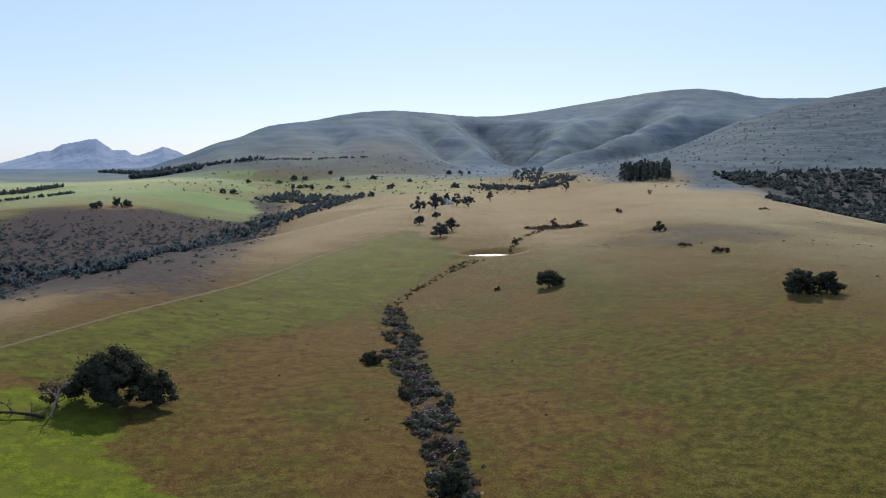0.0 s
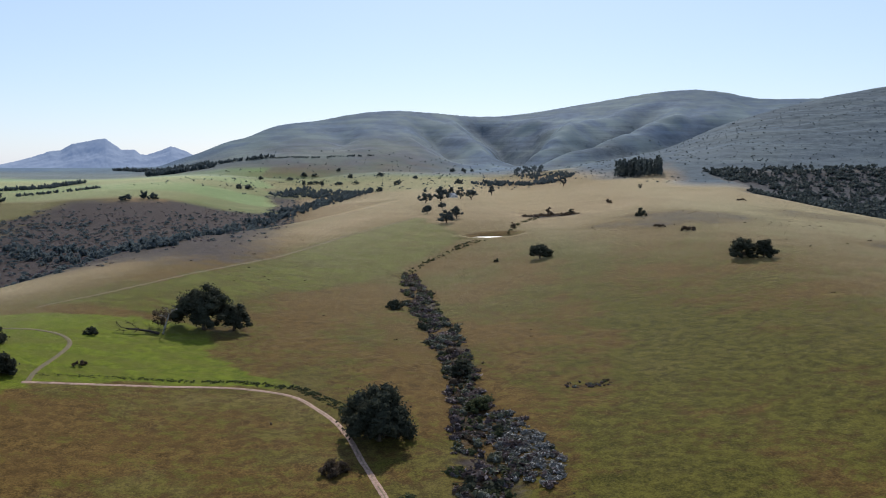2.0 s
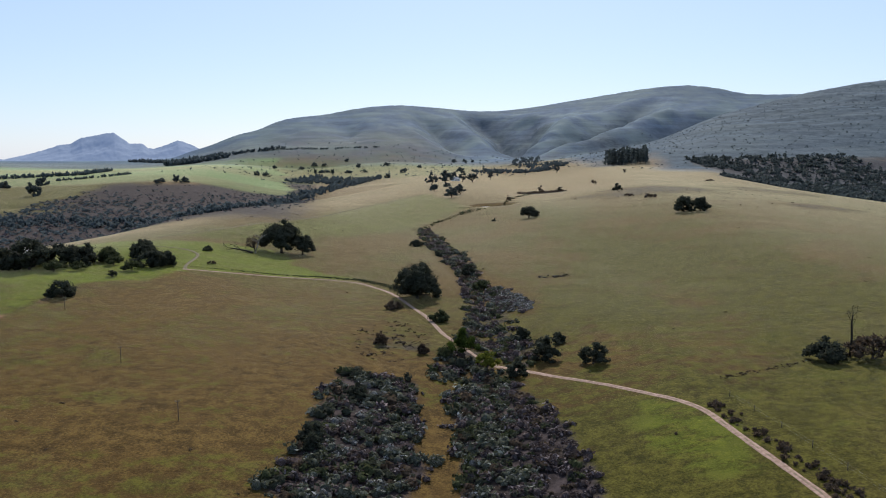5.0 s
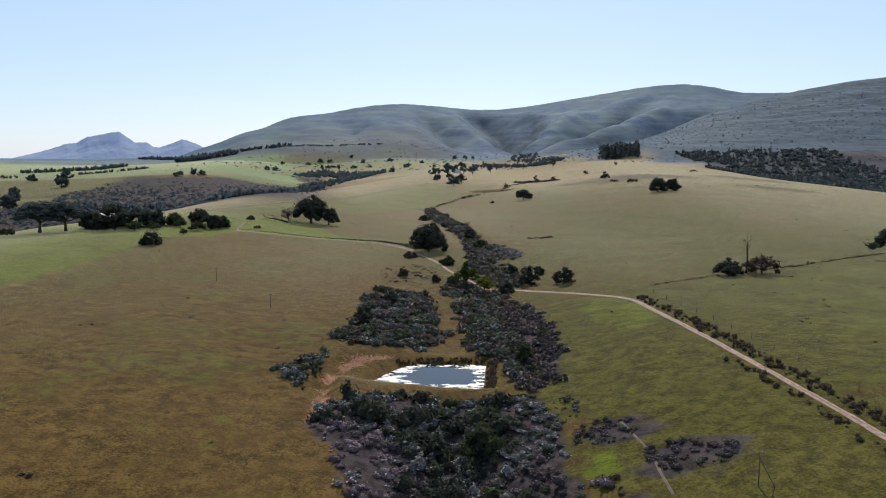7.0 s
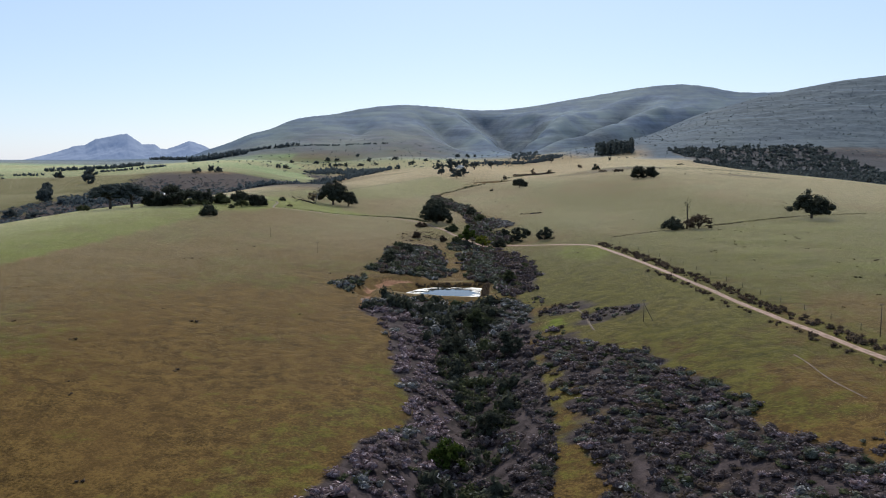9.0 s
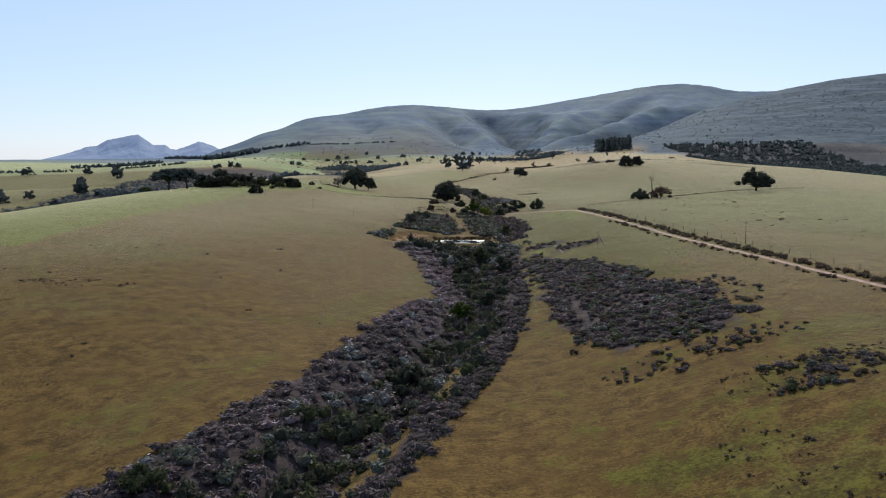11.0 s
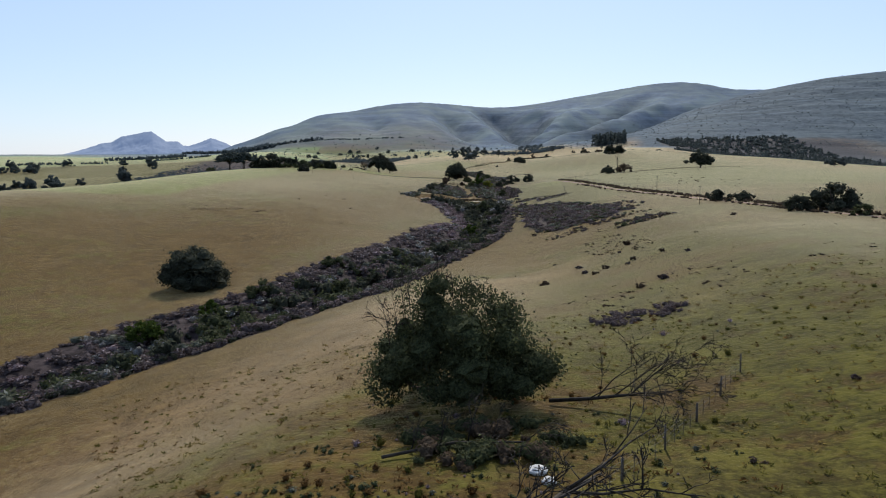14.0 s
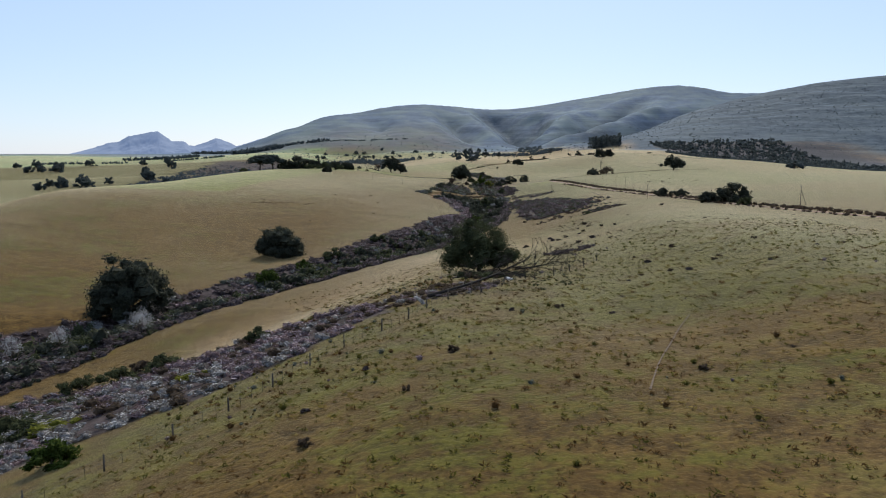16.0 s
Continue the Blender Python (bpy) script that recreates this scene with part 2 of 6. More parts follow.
def leaves(rng, places, outward, size, spread=0.75, narrow=0.6):
    """Small folded leaf sprays at the places, turned about outward: two quads each would be costly, so one bent quad."""
    n = len(places)
    d = outward + rng.normal(0, spread, (n, 3))
    d /= np.linalg.norm(d, axis=1)[:, None] + 1e-9
    a = np.cross(d, rng.normal(0, 1, (n, 3)))
    a /= np.linalg.norm(a, axis=1)[:, None] + 1e-9
    b = np.cross(d, a)
    s = size * rng.uniform(0.55, 1.35, (n, 1))
    bend = d * s * rng.uniform(-0.35, 0.35, (n, 1))
    v = np.stack([places - a * s + bend, places - b * s * narrow, places + a * s + bend, places + b * s * narrow], 1).reshape(-1, 3)
    return v, np.arange(4 * n).reshape(-1, 4)


def lump(c, r, flat=1.0, sides=7):
    """A closed faceted mound that fills the inside of a clump of leaves."""
    t = np.linspace(0, 2 * math.pi, sides, endpoint=False)
    rows = ((-.8, .6), (-.15, 1.0), (.5, .85), (.95, .3)) if sides > 5 else ((-.7, .8), (.2, 1.0), (.9, .35))
    n = len(rows) - 1
    v = np.concatenate([np.stack([c[0] + r * k * np.cos(t + z), c[1] + r * k * np.sin(t + z), np.full(sides, c[2] + r * z * flat)], -1) for z, k in rows])
    i, j = np.meshgrid(np.arange(n), np.arange(sides), indexing="ij")
    f = np.stack([i * sides + j, i * sides + (j + 1) % sides, (i + 1) * sides + (j + 1) % sides, (i + 1) * sides + j], -1).reshape(-1, 4)
    top = [(n * sides, n * sides + k, n * sides + k + 1, n * sides + k + 2) for k in range(1, sides - 2, 2)]
    wob = np.sin(v[:, :1] * 3.1 + v[:, 1:2] * 2.3 + v[:, 2:3] * 4.7 + [[0.0, 2.1, 4.2]]) * r * .16
    return v + wob, np.concatenate([f, top])


def mark_inner(ob, flags):
    at = ob.data.attributes.new("inner", "FLOAT", "POINT")
    at.data.foreach_set("value", np.asarray(flags, np.float32))


def globe(rng, n):
    d = rng.normal(0, 1, (n, 3))
    return d / np.linalg.norm(d, axis=1)[:, None]


def scatter(name, kinds, places, sizes, turns, which, mat, parent=None):
    """Many small plants of a few kinds joined into one mesh."""
    vs, fs, ins, n = [], [], [], 0
    for k, (v, f, leafy) in enumerate(kinds):
        sel = np.where(which == k)[0]
        if not len(sel):
            continue
        c, s = np.cos(turns[sel]), np.sin(turns[sel])
        x = (v[None, :, 0] * c[:, None] - v[None, :, 1] * s[:, None]) * sizes[sel, 0:1] + places[sel, 0:1]
        y = (v[None, :, 0] * s[:, None] + v[None, :, 1] * c[:, None]) * sizes[sel, 0:1] + places[sel, 1:2]
        z = v[None, :, 2] * sizes[sel, 1:2] + places[sel, 2:3]
        vs.append(np.stack([x, y, z], -1).reshape(-1, 3))
        fs.append((f[None] + (np.arange(len(sel)) * len(v))[:, None, None]).reshape(-1, f.shape[1]) + n)
        ins.append(np.tile(np.arange(len(v)) >= leafy, len(sel)))
        n += len(v) * len(sel)
    ob = piece(name, np.concatenate(vs), np.concatenate(fs), mat, parent, smooth=True)
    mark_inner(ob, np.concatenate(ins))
    return ob


def ground_at(x, y):
    return float(height(np.array([float(x)]), np.array([float(y)]))[0])


# ---- materials ----
def material(name):
    m = bpy.data.materials.new(name)
    m.use_nodes = True
    return m, m.node_tree.nodes, m.node_tree.links, m.node_tree.nodes["Principled BSDF"]


def mix(nt, fac, a, b, mode="MIX"):
    n = nt.nodes.new("ShaderNodeMix")
    n.data_type, n.blend_type = "RGBA", mode
    for sock, val in ((n.inputs[0], fac), (n.inputs[6], a), (n.inputs[7], b)):
        if isinstance(val, bpy.types.NodeSocket):
            nt.links.new(val, sock)
        elif isinstance(val, tuple):
            sock.default_value = (*val, 1)
        else:
            sock.default_value = val
    return n.outputs[2]


def noise_node(nt, scale, detail=4, rough=0.6, coords=None, stretch=None):
    n = nt.nodes.new("ShaderNodeTexNoise")
    n.inputs["Scale"].default_value, n.inputs["Detail"].default_value, n.inputs["Roughness"].default_value = scale, detail, rough
    c = coords or nt.nodes.new("ShaderNodeNewGeometry").outputs["Position"]
    if stretch:
        m = nt.nodes.new("ShaderNodeMapping")
        m.inputs["Scale"].default_value = stretch
        nt.links.new(c, m.inputs["Vector"])
        c = m.outputs[0]
    nt.links.new(c, n.inputs["Vector"])
    return n.outputs[0]


def ramp(nt, fac, lo, hi, a=0.0, b=1.0):
    n = nt.nodes.new("ShaderNodeMapRange")
    n.interpolation_type = "SMOOTHSTEP"
    nt.links.new(fac, n.inputs[0])
    for i, v in enumerate((lo, hi, a, b)):
        n.inputs[i + 1].default_value = v
    return n.outputs[0]


def math_node(nt, op, a, b):
    n = nt.nodes.new("ShaderNodeMath")
    n.operation = op
    for sock, val in zip(n.inputs, (a, b)):
        if isinstance(val, bpy.types.NodeSocket):
            nt.links.new(val, sock)
        else:
            sock.default_value = val
    return n.outputs[0]


def bump(nt, shader, hgt, strength, distance):
    n = nt.nodes.new("ShaderNodeBump")
    n.inputs["Strength"].default_value, n.inputs["Distance"].default_value = strength, distance
    nt.links.new(hgt, n.inputs["Height"])
    nt.links.new(n.outputs[0], shader.inputs["Normal"])


def leaf_material(name, dark, light, through=0.25, tip=None, rough=0.8, patch=0.25):
    """Foliage: each spray differs, plants differ by place, light shines partly through."""
    m, nodes, links, p = material(name)
    nt = m.node_tree
    geo = nodes.new("ShaderNodeNewGeometry")
    c = mix(nt, geo.outputs["Random Per Island"], dark, light)
    c = mix(nt, ramp(nt, noise_node(nt, patch, 2), 0.35, 0.65), mix(nt, 0.5, c, dark), c)
    c = mix(nt, ramp(nt, noise_node(nt, 0.55, 3), 0.36, 0.62, 0.62, 0.0), c, dark)
    if tip:
        c = mix(nt, ramp(nt, geo.outputs["Random Per Island"], 0.76, 0.94), c, tip)
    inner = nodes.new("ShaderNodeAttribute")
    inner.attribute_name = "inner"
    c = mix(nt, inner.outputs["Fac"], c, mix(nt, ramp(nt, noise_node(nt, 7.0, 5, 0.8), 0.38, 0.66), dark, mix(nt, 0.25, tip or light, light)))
    links.new(c, p.inputs["Base Color"])
    p.inputs["Roughness"].default_value = rough
    p.inputs["Specular IOR Level"].default_value = 0.06
    bump(nt, p, noise_node(nt, 6.0, 3, 0.7), 0.7, 0.12)
    t = nodes.new("ShaderNodeBsdfTranslucent")
    links.new(c, t.inputs[0])
    s = nodes.new("ShaderNodeMixShader")
    s.inputs[0].default_value = through
    links.new(p.outputs[0], s.inputs[1])
    links.new(t.outputs[0], s.inputs[2])
    links.new(s.outputs[0], nodes["Material Output"].inputs[0])
    return m


def ground_material():
    m, nodes, links, p = material("pasture")
    nt = m.node_tree
    za, zb = nodes.new("ShaderNodeAttribute"), nodes.new("ShaderNodeAttribute")
    za.attribute_name, zb.attribute_name = "zone_a", "zone_b"
    sa, sb = nodes.new("ShaderNodeSeparateColor"), nodes.new("ShaderNodeSeparateColor")
    links.new(za.outputs["Color"], sa.inputs[0])
    links.new(zb.outputs["Color"], sb.inputs[0])
    fine = noise_node(nt, 2.2, 5, 0.75)
    tuft = noise_node(nt, 0.33, 6, 0.72)
    mid = noise_node(nt, 0.12, 6, 0.68, stretch=(0.6, 1.2, 1))
    wide = noise_node(nt, 0.02, 5, 0.62)
    grain = math_node(nt, "ADD", math_node(nt, "MULTIPLY", fine, 0.5), math_node(nt, "MULTIPLY", tuft, 0.5))
    dry = mix(nt, ramp(nt, grain, 0.40, 0.61), (0.030, 0.0170, 0.0040), (0.122, 0.0735, 0.0200))
    dry = mix(nt, ramp(nt, mid, 0.36, 0.68, 0, 0.6), dry, (0.084, 0.047, 0.0140))
    green = mix(nt, ramp(nt, grain, 0.40, 0.61), (0.024, 0.0222, 0.0030), (0.086, 0.0745, 0.0120))
    spot = nodes.new("ShaderNodeTexVoronoi")
    spot.inputs["Scale"].default_value = 0.55
    links.new(nodes.new("ShaderNodeNewGeometry").outputs["Position"], spot.inputs["Vector"])
    spots = math_node(nt, "MULTIPLY", ramp(nt, spot.outputs["Distance"], 0.10, 0.34, 1, 0), ramp(nt, wide, 0.40, 0.62, 0.05, 0.5))
    g = math_node(nt, "ADD", sa.outputs[0], ramp(nt, wide, 0.3, 0.7, -0.5, 0.5))
    g = math_node(nt, "ADD", g, ramp(nt, mid, 0.3, 0.7, -0.32, 0.32))
    g = math_node(nt, "ADD", g, ramp(nt, tuft, 0.32, 0.68, -0.34, 0.34))
    c = mix(nt, ramp(nt, g, 0.05, 0.75), dry, green)
    c = mix(nt, ramp(nt, math_node(nt, "ADD", za.outputs["Alpha"], ramp(nt, wide, 0.3, 0.7, -0.25, 0.25)), 0.1, 0.9), c, mix(nt, ramp(nt, grain, 0.40, 0.60), (0.100, 0.061, 0.029), (0.210, 0.132, 0.066)))
    c = mix(nt, spots, c, (0.026, 0.018, 0.0065))
    lush = mix(nt, ramp(nt, grain, 0.36, 0.66), (0.038, 0.053, 0.003), (0.128, 0.150, 0.011))
    lush = mix(nt, ramp(nt, mid, 0.45, 0.62, 0, 0.7), lush, (0.075, 0.074, 0.012))
    l = math_node(nt, "ADD", sa.outputs[1], ramp(nt, mid, 0.3, 0.7, -0.3, 0.3))
    c = mix(nt, ramp(nt, l, 0.25, 0.75), c, lush)
    heath = mix(nt, ramp(nt, tuft, 0.35, 0.65), (0.016, 0.012, 0.012), (0.058, 0.044, 0.044))
    c = mix(nt, ramp(nt, math_node(nt, "ADD", sa.outputs[2], ramp(nt, mid, 0.3, 0.7, -0.25, 0.25)), 0.25, 0.75), c, heath)
    # hill and bushy tones carry a painted blue that stands in for distance haze
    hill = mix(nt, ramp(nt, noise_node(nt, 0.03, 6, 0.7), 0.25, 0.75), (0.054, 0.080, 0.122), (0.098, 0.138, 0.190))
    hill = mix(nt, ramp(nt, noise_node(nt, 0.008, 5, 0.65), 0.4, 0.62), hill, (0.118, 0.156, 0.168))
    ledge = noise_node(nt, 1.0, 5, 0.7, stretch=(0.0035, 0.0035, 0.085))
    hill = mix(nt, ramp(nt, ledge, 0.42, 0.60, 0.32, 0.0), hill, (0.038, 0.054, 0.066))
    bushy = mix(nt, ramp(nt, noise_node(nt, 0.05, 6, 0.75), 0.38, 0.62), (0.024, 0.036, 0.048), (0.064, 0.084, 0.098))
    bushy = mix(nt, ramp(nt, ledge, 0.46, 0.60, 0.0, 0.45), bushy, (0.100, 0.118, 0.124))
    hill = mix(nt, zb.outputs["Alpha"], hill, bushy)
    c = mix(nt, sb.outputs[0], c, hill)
    soil = mix(nt, ramp(nt, grain, 0.36, 0.66), (0.11, 0.045, 0.024), (0.30, 0.165, 0.10))
    c = mix(nt, ramp(nt, math_node(nt, "ADD", sb.outputs[1], ramp(nt, fine, 0.3, 0.7, -0.3, 0.3)), 0.3, 0.7), c, soil)
    crop = mix(nt, ramp(nt, mid, 0.3, 0.7), (0.070, 0.122, 0.036), (0.112, 0.164, 0.056))
    c = mix(nt, sb.outputs[2], c, crop)
    links.new(c, p.inputs["Base Color"])
    p.inputs["Roughness"].default_value = 0.9
    p.inputs["Specular IOR Level"].default_value = 0.05
    grassy = math_node(nt, "SUBTRACT", 1.0, sa.outputs[2])
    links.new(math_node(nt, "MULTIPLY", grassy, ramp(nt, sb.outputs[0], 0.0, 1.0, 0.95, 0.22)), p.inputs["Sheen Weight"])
    p.inputs["Sheen Roughness"].default_value = 0.12
    # warm tint for grass; the hills' blue tint imitates haze
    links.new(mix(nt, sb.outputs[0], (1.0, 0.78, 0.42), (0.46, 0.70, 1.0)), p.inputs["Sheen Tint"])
    h = math_node(nt, "ADD", fine, math_node(nt, "MULTIPLY", tuft, 2.4))
    h = math_node(nt, "ADD", h, math_node(nt, "MULTIPLY", math_node(nt, "MULTIPLY", noise_node(nt, 0.03, 5, 0.7), sb.outputs[0]), 4.0))
    bump(nt, p, h, 0.34, 0.30)
    # backlit blades shine at a low angle
    gloss = nodes.new("ShaderNodeBsdfSheen")
    gloss.inputs["Roughness"].default_value = 0.17
    bare = math_node(nt, "MULTIPLY", grassy, ramp(nt, sb.outputs[0], 0.0, 1.0, 1.0, 0.0))
    links.new(mix(nt, bare, (0.0, 0.0, 0.0), mix(nt, 0.72, c, (0.62, 0.475, 0.31))), gloss.inputs["Color"])
    both = nodes.new("ShaderNodeAddShader")
    links.new(p.outputs[0], both.inputs[0])
    links.new(gloss.outputs[0], both.inputs[1])
    links.new(both.outputs[0], nodes["Material Output"].inputs[0])
    return m


def plain(name, a, b, scale, rough, bumpy=0.0, metal=0.0, stretch=None):
    m, nodes, links, p = material(name)
    nt = m.node_tree
    co = nodes.new("ShaderNodeTexCoord").outputs["Object"]
    n = noise_node(nt, scale, 5, 0.65, co, stretch)
    wide = noise_node(nt, scale * 0.13, 3, 0.5, co)
    c = mix(nt, ramp(nt, n, 0.3, 0.7), a, b)
    c = mix(nt, ramp(nt, wide, 0.4, 0.7, 0, 0.5), c, a)
    links.new(c, p.inputs["Base Color"])
    p.inputs["Roughness"].default_value, p.inputs["Metallic"].default_value = rough, metal
    p.inputs["Specular IOR Level"].default_value = 0.5 if rough < 0.5 else 0.15
    if bumpy:
        bump(nt, p, n, 0.6, bumpy)
    return m


PASTURE = ground_material()
BARK = plain("bark", (0.045, 0.035, 0.028), (0.13, 0.105, 0.085), 6, 0.9, 0.03, stretch=(1, 1, 0.3))
DEAD = plain("dead_wood", (0.014, 0.011, 0.009), (0.055, 0.046, 0.039), 5, 0.85, 0.02, stretch=(1, 1, 0.3))
BLEACHED = plain("bleached_wood", (0.30, 0.27, 0.23), (0.62, 0.58, 0.52), 6, 0.8, 0.02, stretch=(1, 1, 0.2))
POST = plain("weathered_post", (0.05, 0.042, 0.035), (0.16, 0.135, 0.11), 9, 0.85, 0.008, stretch=(1, 1, 0.2))
WIRE = plain("fence_wire", (0.18, 0.17, 0.16), (0.35, 0.34, 0.33), 20, 0.5, 0.0, 0.8)
EVERGREEN = leaf_material("evergreen_leaves", (0.024, 0.027, 0.021), (0.092, 0.100, 0.068), 0.45)
OLIVE = leaf_material("olive_leaves", (0.028, 0.034, 0.018), (0.118, 0.130, 0.060), 0.4)
FRESH = leaf_material("fresh_leaves", (0.025, 0.042, 0.008), (0.10, 0.13, 0.025), 0.35)
YELLOW = leaf_material("yellow_green_leaves", (0.09, 0.10, 0.015), (0.24, 0.23, 0.04), 0.35)
NEEDLES = leaf_material("pine_needles", (0.032, 0.040, 0.038), (0.105, 0.122, 0.106), 0.38)
BRAMBLE = leaf_material("bramble", (0.056, 0.042, 0.042), (0.160, 0.124, 0.126), 0.5, (0.26, 0.215, 0.22), patch=0.12)
MOORLAND = leaf_material("dark_moor_scrub", (0.036, 0.027, 0.027), (0.115, 0.090, 0.090), 0.5, (0.25, 0.215, 0.225), patch=0.12)
SAGE = leaf_material("sage_scrub", (0.046, 0.052, 0.036), (0.150, 0.162, 0.115), 0.5, (0.26, 0.27, 0.235), patch=0.12)
LILAC = leaf_material("lilac_scrub", (0.078, 0.052, 0.056), (0.30, 0.215, 0.235), 0.5, (0.56, 0.47, 0.50), patch=0.15)
SILVER = leaf_material("silver_scrub", (0.060, 0.061, 0.056), (0.21, 0.21, 0.205), 0.5, (0.48, 0.48, 0.48), patch=0.12)
WHITISH = leaf_material("whitish_scrub", (0.075, 0.070, 0.066), (0.36, 0.345, 0.34), 0.5, (0.66, 0.65, 0.64), patch=0.2)
HEATH = leaf_material("brown_heath", (0.050, 0.037, 0.027), (0.150, 0.112, 0.080), 0.5, patch=0.1)
# far foliage: haze is mixed into these two leaf colours, paler and bluer
HAZY_WOOD = leaf_material("hazy_far_woodland", (0.058, 0.074, 0.082), (0.125, 0.150, 0.155), 0.5)
HAZY_TREE = leaf_material("hazy_far_leaves", (0.046, 0.058, 0.060), (0.116, 0.136, 0.128), 0.5)
BLOSSOM = leaf_material("pale_blossom", (0.25, 0.25, 0.25), (0.62, 0.62, 0.62), 0.35)
GRASS = leaf_material("grass_blades", (0.14, 0.105, 0.032), (0.28, 0.215, 0.075), 0.6)
GREEN_GRASS = leaf_material("green_blades", (0.060, 0.058, 0.012), (0.150, 0.135, 0.034), 0.55)
BROWN_GRASS = leaf_material("brown_blades", (0.070, 0.040, 0.014), (0.170, 0.100, 0.040), 0.55)
VALLEY = leaf_material("valley_heath", (0.050, 0.042, 0.052), (0.145, 0.125, 0.142), 0.4, patch=0.03)
# ---- ground: one sheet to the horizon ----
def blob(x, y, cx, cy, rx, ry, turn=0.0, edge=0.35, rag=0.25, seed=0):
    """1 inside a ragged oval, 0 outside."""
    c, s = math.cos(radians(turn)), math.sin(radians(turn))
    u, v = ((x - cx) * c + (y - cy) * s) / rx, (-(x - cx) * s + (y - cy) * c) / ry
    return step(1 + edge, 1 - edge, np.hypot(u, v) + rag * waves(x, y, min(rx, ry) * 1.3, seed, 3))


def inside(x, y, corners, soft):
    """1 inside a polygon, 0 outside, with a soft edge."""
    return step(-soft, soft, -shore_distance(x, y, corners))


# banks of the overgrown stream, upstream to downstream: left x, y, right x, y
UPPER_BANKS = np.array([(-26, 335, -18, 328), (-23, 284, -10, 282), (-18, 243, -5, 242), (-11, 208, 1, 209), (-6, 173, 5, 176), (-2, 150, 7.5, 146), (-1, 128, 9, 128), (-1, 115, 14, 113), (-1.5, 87, 16, 84),
                        (-1.5, 68, 15, 69), (-3, 50, 13.5, 52), (-9, 30, 18, 29), (-13, 10, 14, 10)], float)
LOWER_BANKS = np.array([(-27, -88, 7, -88), (-33, -98, 9.5, -98), (-36.8, -107, 10.5, -108), (-29, -117, 9.5, -116), (-25.5, -131, 7, -134), (-24, -149, 7, -152), (-19.7, -164.5, 6.5, -168), (-18, -174, 6, -176), (-19, -183, 5.2, -187),
                        (-25, -191, 3.5, -198), (-31, -212, 1.5, -212), (-33, -225, -1, -225), (-40, -257, -6.5, -248), (-50, -278, -16, -276), (-60, -301, -24, -305), (-72, -322, -30, -333), (-82, -340, -39, -351),
                        (-92, -362, -49, -368), (-104, -378, -62, -385), (-118, -392, -79, -404), (-126, -404, -87, -418), (-140, -420, -95, -437), (-165, -450, -110, -465)], float)
DAM_THICKETS = ([(-35, 11), (-27, 10), (-15, 7), (-13.5, -28), (-10.3, -38), (-16, -53), (-24.5, -53), (-31, -57.6), (-38.5, -55), (-36, -43), (-35, -16)],
                [(-0.6, 12), (9, 7), (17, -28), (19, -48), (16, -75), (9.6, -87), (3, -80), (0.5, -63), (-4.5, -50), (-6, -27), (-7, -1)],
                [(-46, -79), (-43, -73), (-38, -64), (-38.6, -79), (-41, -92)])
LAWN = [(-250, 150), (-190, 185), (-146, 190), (-105, 197), (-88, 196), (-78, 165), (-62, 152), (-44, 139.5), (-62, 137.5), (-84, 131.5), (-108, 123), (-118, 92), (-132, 82), (-180, 85), (-250, 95)]
TRACK = np.array([(-112, 120), (-100, 124), (-84, 130), (-63, 136), (-46, 132), (-36, 121), (-28, 108), (-20, 87), (-14, 71), (-8, 50), (0, 33), (7, 22), (16, 9), (25, -1), (36, -16), (42, -27),
                  (44.5, -45), (47, -66), (49.5, -90), (52, -115), (54, -142), (57, -170), (60, -200), (63, -235), (65.5, -262), (68, -300), (72, -345), (78, -400), (86, -470), (95, -560)], float)
LANE = np.array([(-111, 121), (-113.5, 130), (-115, 144), (-118, 157), (-126, 165), (-140, 168), (-160, 166), (-190, 158)], float)
FIELD_LINE = np.array([(-152, 200), (-139, 229), (-133, 250), (-126, 279), (-115, 318), (-102, 367), (-92, 425), (-78, 491), (-54, 556), (-28, 616)], float)
MEADOW = [(-150, 205), (-139, 229), (-126, 279), (-115, 318), (-102, 367), (-92, 425), (-78, 491), (-54, 556), (-28, 608), (-4, 540), (8, 474), (-14, 404), (-30, 345), (-49, 303), (-84, 268), (-92, 232), (-110, 205)]
MOOR = [(8.3, -128), (16, -138), (20, -151), (26.6, -164), (30, -179), (32, -195), (33, -210), (37, -222), (36.5, -249), (27, -255), (17, -250), (10.5, -238), (7.5, -214), (9.3, -195), (10.3, -175), (10, -155)]
LILAC_BANK = [(-118, -445), (-100, -446), (-86, -442), (-72, -451), (-60, -457), (-50, -452), (-43, -452), (-36, -452.5), (-28.5, -460), (-28, -464), (-31, -468), (-36, -477.5), (-42.5, -486.5), (-52, -490.5), (-59, -496.5), (-75, -506), (-105, -514)]


